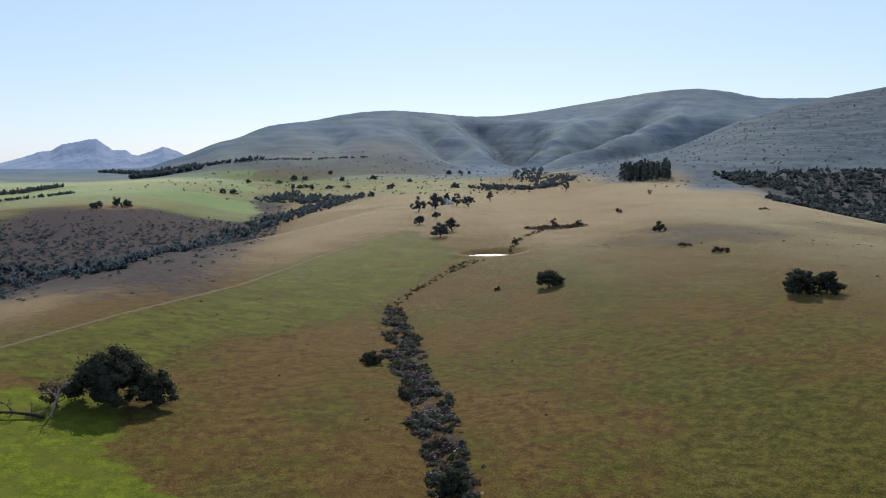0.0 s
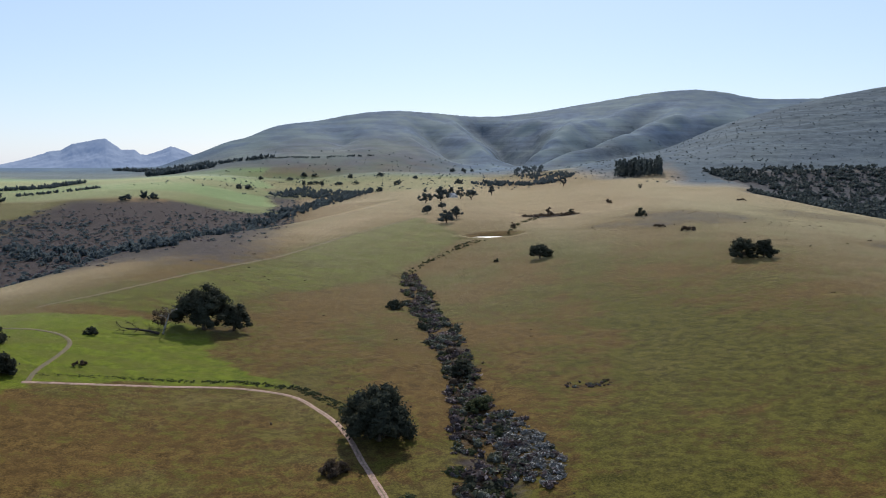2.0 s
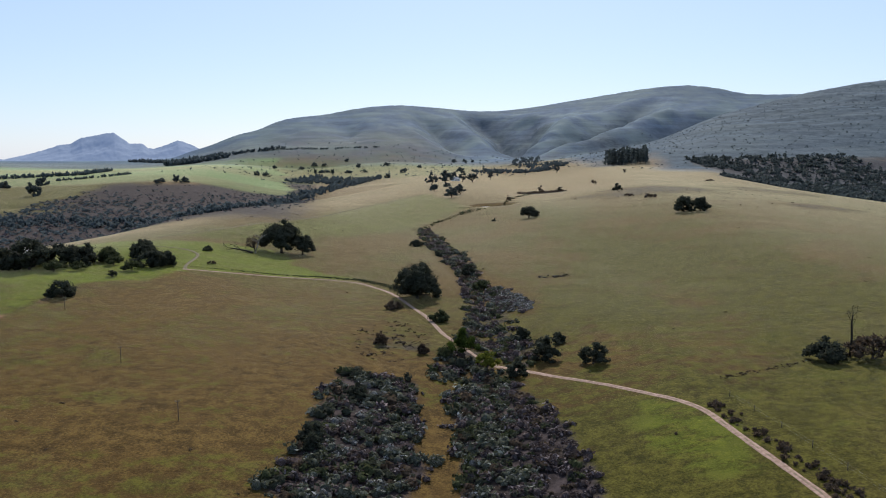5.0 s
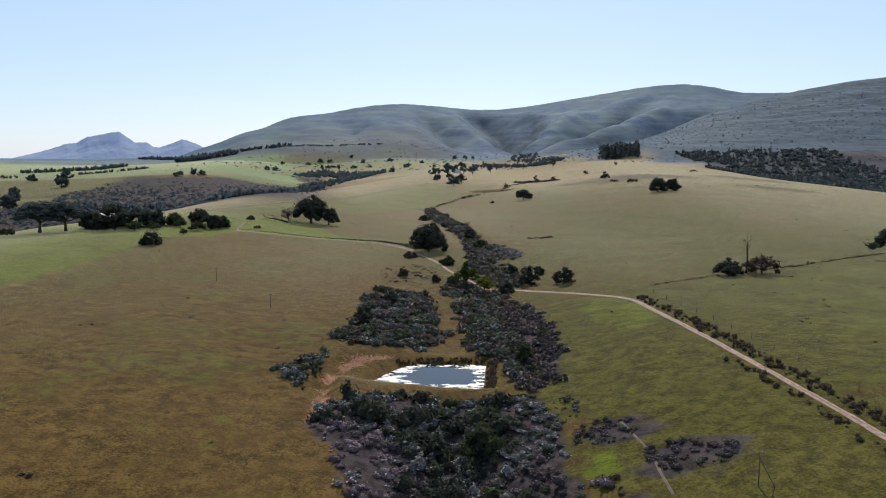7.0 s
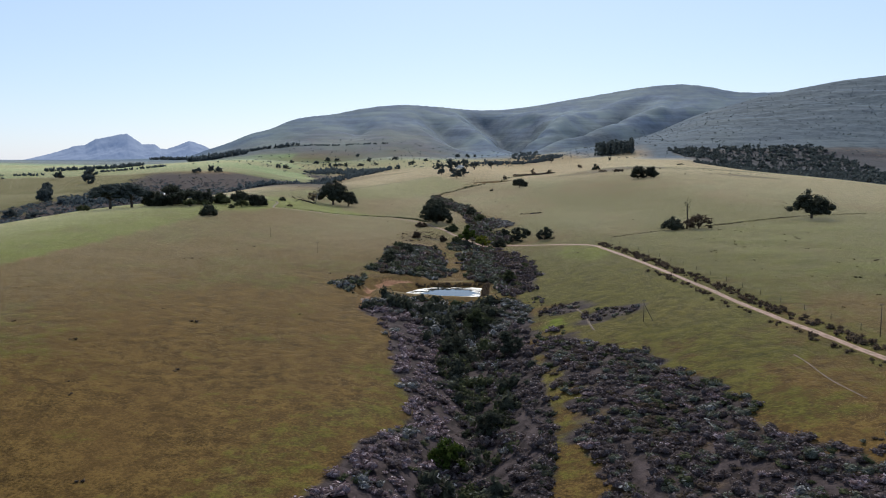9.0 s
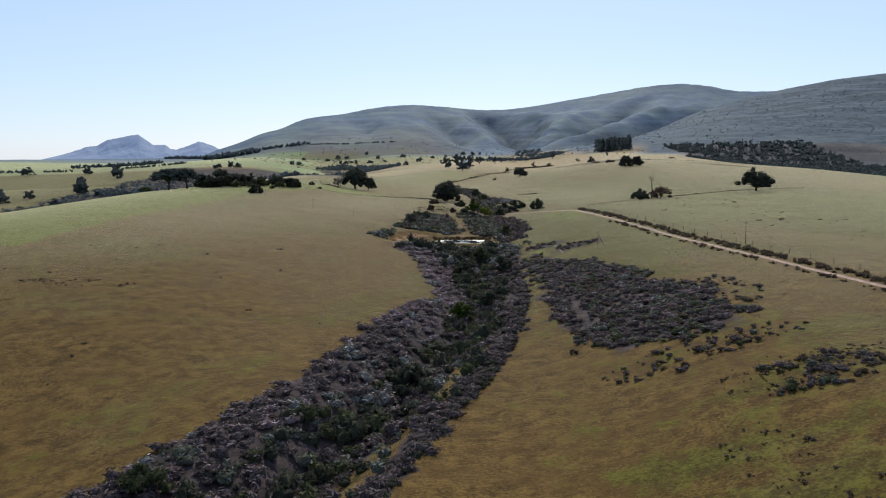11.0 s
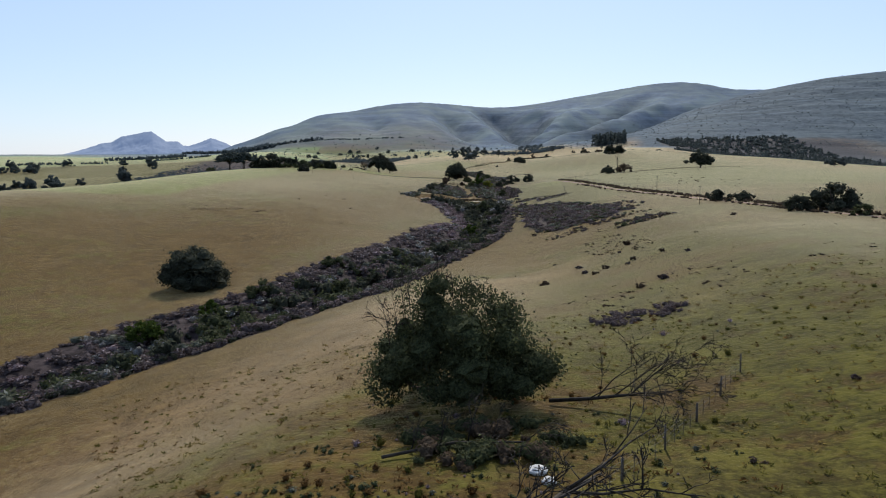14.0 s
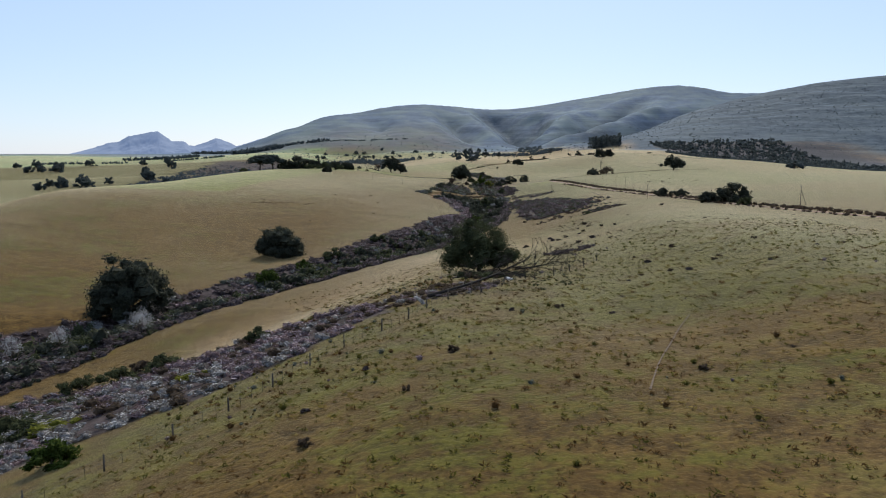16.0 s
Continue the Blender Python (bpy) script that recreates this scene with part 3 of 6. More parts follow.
def zones(x, y):
    """How green, lush, heathy, hilly, bare or cropped the ground is, each 0 to 1."""
    green = 0.12 + 0.14 * step(-60, 60, y)
    meadow = inside(x + 5 * waves(x, y, 40, 21), y + 9 * waves(x, y, 50, 22), MEADOW, 5.0)
    green = green + 1.0 * meadow
    green = green + 0.45 * blob(x, y, 75, 250, 22, 150, 5, 0.5, 0.3, 22)
    green = green + 0.8 * blob(x, y, 125, -60, 85, 130, 10, 0.4, 0.2, 23) + 0.35 * blob(x, y, 90, 100, 60, 100, 0, 0.5, 0.3, 28)
    green = green + 0.75 * blob(x, y, 33, -95, 20, 80, 8, 0.5, 0.25, 24)
    green = green + 0.32 * blob(x, y, -5, -462, 45, 55, 0, 0.5, 0.3, 49) + 0.5 * blob(x, y, 22, -400, 34, 105, 8, 0.5, 0.3, 26) + 0.3 * blob(x, y, -5, -490, 20, 30, 0, 0.5, 0.3, 27)
    green = green - 0.3 * blob(x, y, 12, -505, 26, 22, 0, .5, .3, 50) - 0.35 * blob(x, y, -85, -260, 45, 60, 0, 0.5, 0.3, 29) - 0.15 * blob(x, y, 150, 620, 90, 120, 0, 0.5, 0.3, 30) - 0.3 * blob(x, y, -170, 330, 40, 160, -12, 0.4, 0.2, 31)
    green = green + 0.7 * step(-380, -480, x) * step(200, 300, y)
    strip = inside(x, y, [(-133, 92), (-132, 47), (-137, -13), (-140, -57), (-146, -150), (-320, -150), (-320, 110)], 1.5)
    green = green + 0.75 * strip
    lush = inside(x + 2.5 * waves(x, y, 14, 32), y + 2.5 * waves(x, y, 14, 33), LAWN, 3.0)
    lush = np.maximum(lush, 0.62 * strip)
    lush = np.maximum(lush, 0.40 * meadow)
    lush = np.maximum(lush, 0.55 * blob(x, y, 37, -38, 9, 22, 5, 0.5, 0.3, 35))
    lush = np.maximum(lush, 0.8 * blob(x, y, 14, -125, 2.6, 7, -12, 0.4, 0.25, 59))
    lush = np.maximum(lush, 0.30 * blob(x, y, 125, -70, 70, 110, 10, 0.5, 0.3, 60))
    heath = 0 * x
    for banks, share in ((UPPER_BANKS, .45), (LOWER_BANKS, 1.0)):
        heath = np.maximum(heath, share * inside(x, y, [*banks[:, :2], *banks[::-1, 2:]], 1.6))
    for corners in DAM_THICKETS:
        heath = np.maximum(heath, .8 * inside(x, y, corners, 2.5))
    d, v = along(np.c_[LOWER_BANKS[11:17, 2:] * .77 + LOWER_BANKS[11:17, :2] * .23, np.full(6, 3.0)], x, y)
    heath = heath * step(.4, 1.2, d / 3.2)
    heath = heath * step(1.0, 1.9, np.hypot((x - POND[0]) / POND[2], (y - POND[1]) / POND[3]))
    heath = np.maximum(heath, 0.8 * inside(x + 4 * waves(x, y, 15, 37), y + 5 * waves(x, y, 18, 34), MOOR, 3.5))
    heath = np.maximum(heath, 0.9 * inside(x + 1.5 * waves(x, y, 7, 15), y + 1.5 * waves(x, y, 7, 16), LILAC_BANK, 1.5))
    heath = np.maximum(heath, .75 * blob(x, y, 20, -113, 7, 6, 0, .5, .3, 76) + .75 * blob(x, y, 27, -128, 8, 7, 0, .5, .3, 77))
    scarp = step(54, 44, height(x, y)) * step(-70, -150, x + 0.16 * y - 60) * step(250, 380, y) * step(-540, -430, x + 40 * waves(x, y, 160, 45))
    heath = np.maximum(heath, 0.85 * scarp)
    heath = np.maximum(heath, 0.55 * blob(x, y, 170, 470, 60, 60, 0, 0.5, 0.3, 39) + .5 * blob(x, y, 235, 320, 26, 22, 0, .5, .4, 62) + .45 * blob(x, y, 290, 520, 40, 60, 0, .5, .4, 63) + .4 * blob(x, y, -22, 38, 11, 14, 0, .5, .3, 64))
    heath = np.maximum(heath, blob(x, y, 93, 612, 24, 16, 0, 0.4, 0.2, 43))
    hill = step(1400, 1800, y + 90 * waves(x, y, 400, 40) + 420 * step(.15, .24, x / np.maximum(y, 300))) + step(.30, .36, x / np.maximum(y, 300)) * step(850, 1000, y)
    soil = 0.25 * blob(x, y, -30, -66, 3, 7, -24, 0.4, 0.35, 41)
    dw, vw = along(WASHOUT, x, y)
    soil = np.maximum(soil, step(1.35, 0.7, dw / vw[:, 0] + 0.6 + 0.6 * waves(x, y, 6, 42)))
    soil = np.maximum(soil, 0.55 * np.exp(-(along(np.array([(-133, 92), (-132, 47), (-137, -13), (-140, -57), (-146, -150)], float), x, y)[0] / 1.1) ** 2))
    soil = np.maximum(soil, 0.5 * np.exp(-(along(FIELD_LINE, x, y)[0] / 1.6) ** 2))
    a = x / np.maximum(y, 300)
    crop = step(-.245, -.26, a + .01 * waves(x, y, 130, 44)) * step(850, 880, y - 60 * step(-.3, -.5, a)) * step(1700, 1600, y)
    rows = step(.1, .5, np.sin(y / 23 + 0.02 * x)) * step(1120, 1180, y) * step(1650, 1500, y) * step(-.27, -.24, a) * step(.03, 0, a)
    crop = crop * (0.55 + 0.45 * step(-.2, .2, np.sin(y / 47 + x / 160))) + 0.4 * rows
    pale = 0.8 * step(330, 700, y + 0.5 * x) * step(1500, 1350, y) + 0.55 * blob(x, y, -155, 400, 45, 230, -16, 0.4, 0.2, 46) + 0.3 * blob(x, y, 190, 320, 90, 110, 0, 0.5, 0.2, 47) + 0.62 * blob(x, y, -27, -385, 20, 85, -27, 0.4, 0.2, 48) + 0.12 * blob(x, y, -105, -170, 75, 180, 0, 0.5, 0.2, 56) + .2 * blob(x, y, -75, 70, 70, 75, 0, .5, .2, 57) + .35 * blob(x, y, 60, -480, 90, 170, 0, .5, .2, 58)
    pale = pale * (1 - .6 * blob(x, y, 240, 420, 130, 240, -12, .5, .25, 61))
    wood = step(-6, 10, x - np.interp(y, [180, 300, 420, 590, 710, 822, 860], [392, 376, 374, 372, 362, 348, 400])) * step(180, 260, y) * step(1130, 1040, y) * step(900, 700, x)
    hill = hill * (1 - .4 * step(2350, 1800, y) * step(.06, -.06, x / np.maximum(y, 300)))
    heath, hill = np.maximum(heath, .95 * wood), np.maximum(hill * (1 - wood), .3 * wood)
    bushy = .85 * step(.15, .24, a + .02 * waves(x, y, 300, 73)) * step(880, 960, y) * step(1960, 1860, y)
    for line in RAVINES:
        dr, vr = along(line, x, y)
        bushy = np.maximum(bushy, .55 * step(1.25, .35, dr / (.62 * vr[:, 0]) + .25 * waves(x, y, 120, 74)) * step(5, 40, vr[:, 1]))
    tilled = step(1080, 1160, y) * step(1640, 1540, y) * step(-.27, -.24, a) * step(.06, .02, a)
    return [np.clip(q, 0, 1) for q in (green + .5 * tilled, lush, heath * (1 - crop), hill, soil, np.maximum(crop, .30 * tilled), pale * (1 - 0.8 * np.clip(green, 0, 1)), bushy)]


def build_ground():
    steps = [-1500, -1100, -800, -650]
    while steps[-1] < 4390:
        y = steps[-1]
        steps.append(y + np.interp(y, [-650, -540, -500, -350, -80, 350, 800, 1500, 2000, 3000, 4400], [30, 3, 1.4, 1.6, 2.0, 3.2, 6, 12, 16, 30, 60]))
    ys = np.array(steps)
    q = np.linspace(-1, 1, 304)
    u = 0.42 * q + 0.9 * q ** 3 + 0.75 * q ** 9
    s = 330 + np.maximum(ys + 640, 0) * 0.86
    x = u[None, :] * s[:, None]
    y = np.repeat(ys[:, None], len(u), 1)
    xf, yf = x.ravel(), y.ravel()
    z = height(xf, yf)
    n, k = x.shape
    i, j = np.meshgrid(np.arange(n - 1), np.arange(k - 1), indexing="ij")
    f = np.stack([i * k + j, i * k + j + 1, (i + 1) * k + j + 1, (i + 1) * k + j], -1).reshape(-1, 4)
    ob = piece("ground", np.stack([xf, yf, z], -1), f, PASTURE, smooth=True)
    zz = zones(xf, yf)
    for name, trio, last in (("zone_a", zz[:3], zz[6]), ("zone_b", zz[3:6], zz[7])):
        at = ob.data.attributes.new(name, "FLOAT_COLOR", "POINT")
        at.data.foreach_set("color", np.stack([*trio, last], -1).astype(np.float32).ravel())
    return tagged(ob, "dry olive-brown pasture rolling up to heath-covered hills tinted hazy blue", "ground", kind="structure")


build_ground()


def ribbon(name, line, half, mat, label, lift=0.06, every=1.2, rag=0.12):
    """A worn track draped on the ground, with a raised middle and uneven edges."""
    seg = np.r_[0, np.cumsum(np.hypot(*np.diff(line, axis=0).T))]
    t = np.arange(0, seg[-1], every)
    px, py = weights(seg, t) @ line[:, 0], weights(seg, t) @ line[:, 1]
    dx, dy = np.gradient(px), np.gradient(py)
    l = np.hypot(dx, dy)
    nx, ny = dy / l, -dx / l
    side = np.array([-1.0, -0.8, -0.45, -0.15, 0.15, 0.45, 0.8, 1.0])
    lifts = np.array([-0.15, 0.01, -0.03, 0.05, 0.05, -0.03, 0.01, -0.15])
    w = half * (1 + rag * waves(t, t * 0, 9, 51) + 0.6 * rag * waves(t, t * 0, 2.5, 52))
    off = 0.25 * half * waves(t, t * 0, 31, 53)
    x = px[:, None] + nx[:, None] * (side[None] * w[:, None] + off[:, None])
    y = py[:, None] + ny[:, None] * (side[None] * w[:, None] + off[:, None])
    z = height(x, y) + lift + lifts[None]
    n, k = x.shape
    i, j = np.meshgrid(np.arange(n - 1), np.arange(k - 1), indexing="ij")
    f = np.stack([i * k + j, i * k + j + 1, (i + 1) * k + j + 1, (i + 1) * k + j], -1).reshape(-1, 4)
    ob = piece(name, np.stack([x, y, z], -1).reshape(-1, 3), f, mat, smooth=True)
    uv = ob.data.attributes.new("across", "FLOAT", "POINT")
    uv.data.foreach_set("value", np.repeat(side[None], n, 0).ravel().astype(np.float32))
    return tagged(ob, label, "track", kind="structure")


def track_material(name, pale, dark, weed):
    m, nodes, links, p = material(name)
    nt = m.node_tree
    at = nodes.new("ShaderNodeAttribute")
    at.attribute_name = "across"
    c = mix(nt, ramp(nt, noise_node(nt, 1.1, 5, 0.7), 0.3, 0.7), dark, pale)
    mid = ramp(nt, math_node(nt, "ABSOLUTE", at.outputs["Fac"], 0.0), 0.12, 0.34, 1, 0)
    mid = math_node(nt, "MULTIPLY", mid, ramp(nt, noise_node(nt, 0.35, 4, 0.7), 0.42, 0.6, 0.1, 0.8))
    c = mix(nt, mid, c, weed)
    links.new(c, p.inputs["Base Color"])
    p.inputs["Roughness"].default_value = 0.95
    bump(nt, p, noise_node(nt, 4, 5, 0.7), 0.6, 0.06)
    return m


TRACK_DIRT = track_material("track_dirt", (0.34, 0.225, 0.170), (0.17, 0.098, 0.070), (0.085, 0.068, 0.034))
LANE_DIRT = track_material("lane_dirt", (0.120, 0.085, 0.036), (0.060, 0.045, 0.018), (0.06, 0.07, 0.015))
EARTH_PATH = track_material("trodden_earth", (0.15, 0.10, 0.07), (0.06, 0.042, 0.028), (0.06, 0.05, 0.022))
ribbon("road_1", TRACK, 0.75, TRACK_DIRT, "pale pinkish dirt farm track with a grassy middle")
ribbon("road_2", LANE, 0.75, LANE_DIRT, "faint grassy lane curving through the green paddock", 0.07)
ribbon("road_3", FIELD_LINE, 0.6, LANE_DIRT, "thin worn cattle path across the upper pasture", 0.05, 2.0)

ribbon("road_4", np.array([(-7, -507), (-4.5, -500), (-2, -494), (1, -487), (3, -483)], float), 0.07, EARTH_PATH, "narrow bare footpath worn through the pasture", 0.04, 0.6, 0.3)
ribbon("road_6", np.array([(20.4, -110), (20.8, -114), (21.8, -123.7), (21.4, -131), (21.2, -138)], float), 0.28, EARTH_PATH, "bare pinkish path trodden through low scrub", 0.04, 0.8, 0.35)
ribbon("road_5", np.array([(47.0, -179.2), (46.9, -183.5), (46.0, -192.8), (46.1, -197.9), (46.5, -203.0)], float), 0.13, EARTH_PATH, "narrow bare footpath worn across the slope", 0.04, 0.8, 0.3)


# ---- water ----
def water_material():
    m, nodes, links, p = material("pond_water")
    nt = m.node_tree
    p.inputs["Base Color"].default_value = (0.012, 0.02, 0.024, 1)
    p.inputs["IOR"].default_value = 1.33
    p.inputs["Coat IOR"].default_value = 1.8
    mp = nodes.new("ShaderNodeMapping")
    mp.inputs["Location"].default_value = (0.86, 5.3, 0)
    mp.inputs["Scale"].default_value = (1 / 14.0, 1 / 13.0, 0)
    links.new(nodes.new("ShaderNodeNewGeometry").outputs["Position"], mp.inputs["Vector"])
    gr = nodes.new("ShaderNodeTexGradient")
    gr.gradient_type = "SPHERICAL"
    links.new(mp.outputs[0], gr.inputs["Vector"])
    still = math_node(nt, "ADD", gr.outputs["Fac"], ramp(nt, noise_node(nt, 0.3, 4, 0.7, stretch=(0.8, 1.6, 1)), 0.3, 0.7, -0.28, 0.28))
    ruffled = math_node(nt, "MULTIPLY", ramp(nt, still, 0.28, 0.36, 1, 0), ramp(nt, noise_node(nt, 0.7, 4, 0.7, stretch=(0.6, 1.8, 1)), 0.40, 0.50))
    links.new(ruffled, p.inputs["Coat Weight"])
    for name in ("Roughness", "Coat Roughness"):
        links.new(ramp(nt, ruffled, 0.0, 1.0, 0.04, 0.44), p.inputs[name])
    h = math_node(nt, "MULTIPLY", noise_node(nt, 1.7, 3, 0.6), ruffled)
    bump(nt, p, h, 0.5, 0.18)
    return m


WATER = water_material()


def pond(name, outline, z, label):
    t = np.linspace(0, 2 * math.pi, 72, endpoint=False)
    n = len(outline)
    o = np.asarray(outline, float)
    k = np.linspace(0, n, 72, endpoint=False)
    i = k.astype(int)
    s = (k - i)[:, None]
    s = s * s * (3 - 2 * s) * 0.4 + s * 0.6
    edge = o[i % n] * (1 - s) + o[(i + 1) % n] * s
    edge = np.mean(o, 0) + (edge - np.mean(o, 0)) * 1.22
    edge = edge + 0.35 * np.stack([waves(edge[:, 0], edge[:, 1], 5, 61), waves(edge[:, 0], edge[:, 1], 5, 62)], -1)
    bm = bmesh.new()
    bm.faces.new([bm.verts.new((x, y, z)) for x, y in edge])
    me = bpy.data.meshes.new(name)
    bm.to_mesh(me)
    bm.free()
    me.materials.append(WATER)
    return tagged(new(name, me), label, "pond", kind="structure")


pond("water_1", SHORE, POND[4], "small farm dam glittering in the low sun")
pond("water_2", [(18, 482), (24, 488), (33, 491), (42, 487), (42, 482), (34, 479), (24, 478)], UPPER_POND[4], "narrow pond shining on the upper stream")
# ---- far mountain range ----
def build_mountains():
    m, nodes, links, p = material("haze_blue_rock")
    nt = m.node_tree
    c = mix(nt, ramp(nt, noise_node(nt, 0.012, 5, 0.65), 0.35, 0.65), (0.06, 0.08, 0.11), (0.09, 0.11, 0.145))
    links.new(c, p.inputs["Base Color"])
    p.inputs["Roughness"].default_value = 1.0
    # the blue emission is added for the haze over the range
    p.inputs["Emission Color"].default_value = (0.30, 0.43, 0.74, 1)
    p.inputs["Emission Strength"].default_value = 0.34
    skyline = np.array([(-0.8, 95), (-0.7, 98), (-0.617, 85), (-0.585, 115), (-0.558, 144), (-0.538, 174), (-0.524, 177), (-0.508, 214), (-0.49, 227), (-0.475, 241), (-0.467, 244), (-0.462, 245), (-0.456, 230), (-0.448, 204), (-0.44, 181), (-0.423, 182), (-0.415, 155), (-0.406, 152), (-0.39, 175), (-0.373, 201), (-0.363, 189), (-0.351, 169), (-0.342, 149), (-0.32, 176), (-0.298, 205), (-0.285, 189), (-0.266, 176), (-0.2, 150)])
    a = np.linspace(-.80, -.2, 420)
    y = np.linspace(3900, 4400, 40)
    top = np.interp(a, skyline[:, 0], skyline[:, 1])
    s = np.clip((y - 3900) / 350, 0, 1)
    X, Y = a[None] * y[:, None], np.repeat(y[:, None], len(a), 1)
    Z = 60 + (top[None] - 60) * np.where(y < 4250, s ** 1.1, 1 - (y - 4250) / 400)[:, None] + 9 * waves(X, Y, 240, 71, 4) * (s * (1 - s) * 4)[:, None] + 2.5 * waves(X, Y, 45, 72, 2)
    n, k = X.shape
    i, j = np.meshgrid(np.arange(n - 1), np.arange(k - 1), indexing="ij")
    f = np.stack([i * k + j, i * k + j + 1, (i + 1) * k + j + 1, (i + 1) * k + j], -1).reshape(-1, 4)
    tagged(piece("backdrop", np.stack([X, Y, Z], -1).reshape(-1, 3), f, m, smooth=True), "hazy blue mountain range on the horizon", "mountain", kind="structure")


build_mountains()


# ---- plants: templates ----
def shrub_kind(seed, n, leaf, flat=0.75, lumps=5, core=True, narrow=0.6):
    """A lumpy low shrub of unit half width, seated at z = 0."""
    rng = np.random.RandomState(seed)
    c = np.stack([rng.uniform(-.55, .55, lumps), rng.uniform(-.55, .55, lumps), rng.uniform(.15, .6, lumps)], -1)
    r = rng.uniform(.32, .55, lumps)
    k = rng.randint(0, lumps, n)
    d = globe(rng, n)
    d[:, 2] = np.abs(d[:, 2]) * 0.9 + 0.05 * d[:, 2]
    p = c[k] + d * (r[k] * rng.uniform(.7, 1.22, n))[:, None]
    p[:, 2] = np.maximum(p[:, 2], 0.02)
    v, f = leaves(rng, p, d * 0.8 + [0, 0, .35], leaf, 0.75, narrow)
    v[:, 2] *= flat
    parts = [(v, f)]
    if core:
        for q in range(lumps):
            u, w = lump((c[q, 0], c[q, 1], c[q, 2] * 0.9), r[q] * .74, 1.0, 5)
            u[:, 2] *= flat
            parts.append((u, w))
    return (*joined(parts), len(v))


def conifer_kind(seed, n, leaf):
    """A narrow pine of unit height."""
    rng = np.random.RandomState(seed)
    h = rng.uniform(0.12, 1.0, n) ** 0.9
    ang = rng.uniform(0, 6.283, n)
    r = 0.21 * (1.03 - h) ** 0.75 * rng.uniform(.35, 1.1, n)
    d = np.stack([np.cos(ang), np.sin(ang), 0.3 + 0 * ang], -1)
    p = np.stack([r * np.cos(ang), r * np.sin(ang), h], -1)
    return (*joined([leaves(rng, p, d, leaf), tube([(0, 0, -.03), (0, 0, .5), (0, 0, .97)], [.02, .014, .003], 5)]), 4 * n)


FINE_SHRUBS = [shrub_kind(s, 54, 0.17, 0.7, 2, True, 0.26) for s in (131, 132, 133, 134)]
SHRUBS = [shrub_kind(s, 46, 0.15, 0.75, 2, True, 0.42) for s in (101, 102, 103, 104)]
MID_SHRUBS = [shrub_kind(s, 24, 0.20, 0.75, 2, True, 0.5) for s in (121, 122, 123, 124)]
WEEDS = [shrub_kind(s, 30, 0.2, 0.7, 1, True, 0.28) for s in (161, 162, 163)]
VERGE_SHRUBS = [shrub_kind(s, 18, 0.26, 0.7, 1, True, 0.4) for s in (151, 152, 153)]
LOW_SHRUBS = [shrub_kind(s, 18, 0.2, 0.6, 2) for s in (105, 106, 107)]
FAR_SHRUBS = [shrub_kind(s, 16, 0.34, 0.85, 3, False) for s in (108, 109, 110)]
FAR_ROUNDS = [shrub_kind(s, 14, 0.30, 0.8, 2, True, 0.7) for s in (141, 142, 143)]
PINES = [conifer_kind(s, 36, 0.1) for s in (111, 112, 113)]


def in_line(rng, line, n, spread=1.0):
    """Places along a line of rows (x, y, half width)."""
    seg = np.r_[0, np.cumsum(np.hypot(*np.diff(line[:, :2], axis=0).T) * (line[:-1, 2] + line[1:, 2]))]
    t = np.interp(rng.uniform(0, seg[-1], n), seg, np.arange(len(line)))
    i = np.minimum(t.astype(int), len(line) - 2)
    s = (t - i)[:, None]
    p = line[i] * (1 - s) + line[i + 1] * s
    d = line[i + 1, :2] - line[i, :2]
    d /= np.linalg.norm(d, axis=1)[:, None]
    off = rng.uniform(-1, 1, n) * p[:, 2] * spread
    return p[:, 0] + d[:, 1] * off, p[:, 1] - d[:, 0] * off, np.abs(off) / p[:, 2]


def in_oval(rng, cx, cy, rx, ry, n, turn=0):
    r, t = np.sqrt(rng.uniform(0, 1, n)), rng.uniform(0, 6.283, n)
    u, v = r * np.cos(t) * rx, r * np.sin(t) * ry
    c, s = math.cos(radians(turn)), math.sin(radians(turn))
    return cx + u * c - v * s, cy + u * s + v * c


def clear_of_track(x, y, gap=3.2):
    e = np.hypot((x - POND[0]) / (POND[2] + 0.5), (y - POND[1] - 0.5) / (POND[3] + 0.5))
    return (along(TRACK, x, y)[0] > gap) & (e > 1.0)


def stuff(name, kinds, x, y, size, tall, mat, label, category, seed=1, sink=0.08):
    rng = np.random.RandomState(seed)
    n = len(x)
    z = height(x, y) - sink * tall
    ob = scatter(name, kinds, np.stack([x, y, z], -1), np.stack([size, tall], -1), rng.uniform(0, 6.283, n), rng.randint(0, len(kinds), n), mat)
    return tagged(ob, label, category, kind="stuff")


# ---- scrub along the stream ----
def in_banks(rng, banks, n):
    """Places between two banks: x, y and how far across, 0 to 1."""
    wide = np.hypot(banks[:, 2] - banks[:, 0], banks[:, 3] - banks[:, 1])
    mid = (banks[:, :2] + banks[:, 2:]) / 2
    seg = np.r_[0, np.cumsum(np.hypot(*np.diff(mid, axis=0).T) * (wide[1:] + wide[:-1]))]
    t = np.interp(rng.uniform(0, seg[-1], n), seg, np.arange(len(banks)))
    i = np.minimum(t.astype(int), len(banks) - 2)
    s = (t - i)[:, None]
    row = banks[i] * (1 - s) + banks[i + 1] * s
    u = rng.uniform(0, 1, n)
    x, y = row[:, 0] + u * (row[:, 2] - row[:, 0]), row[:, 1] + u * (row[:, 3] - row[:, 1])
    return x + 1.1 * waves(x, y, 9, 31, 2), y + 1.1 * waves(x, y, 9, 33, 2), u


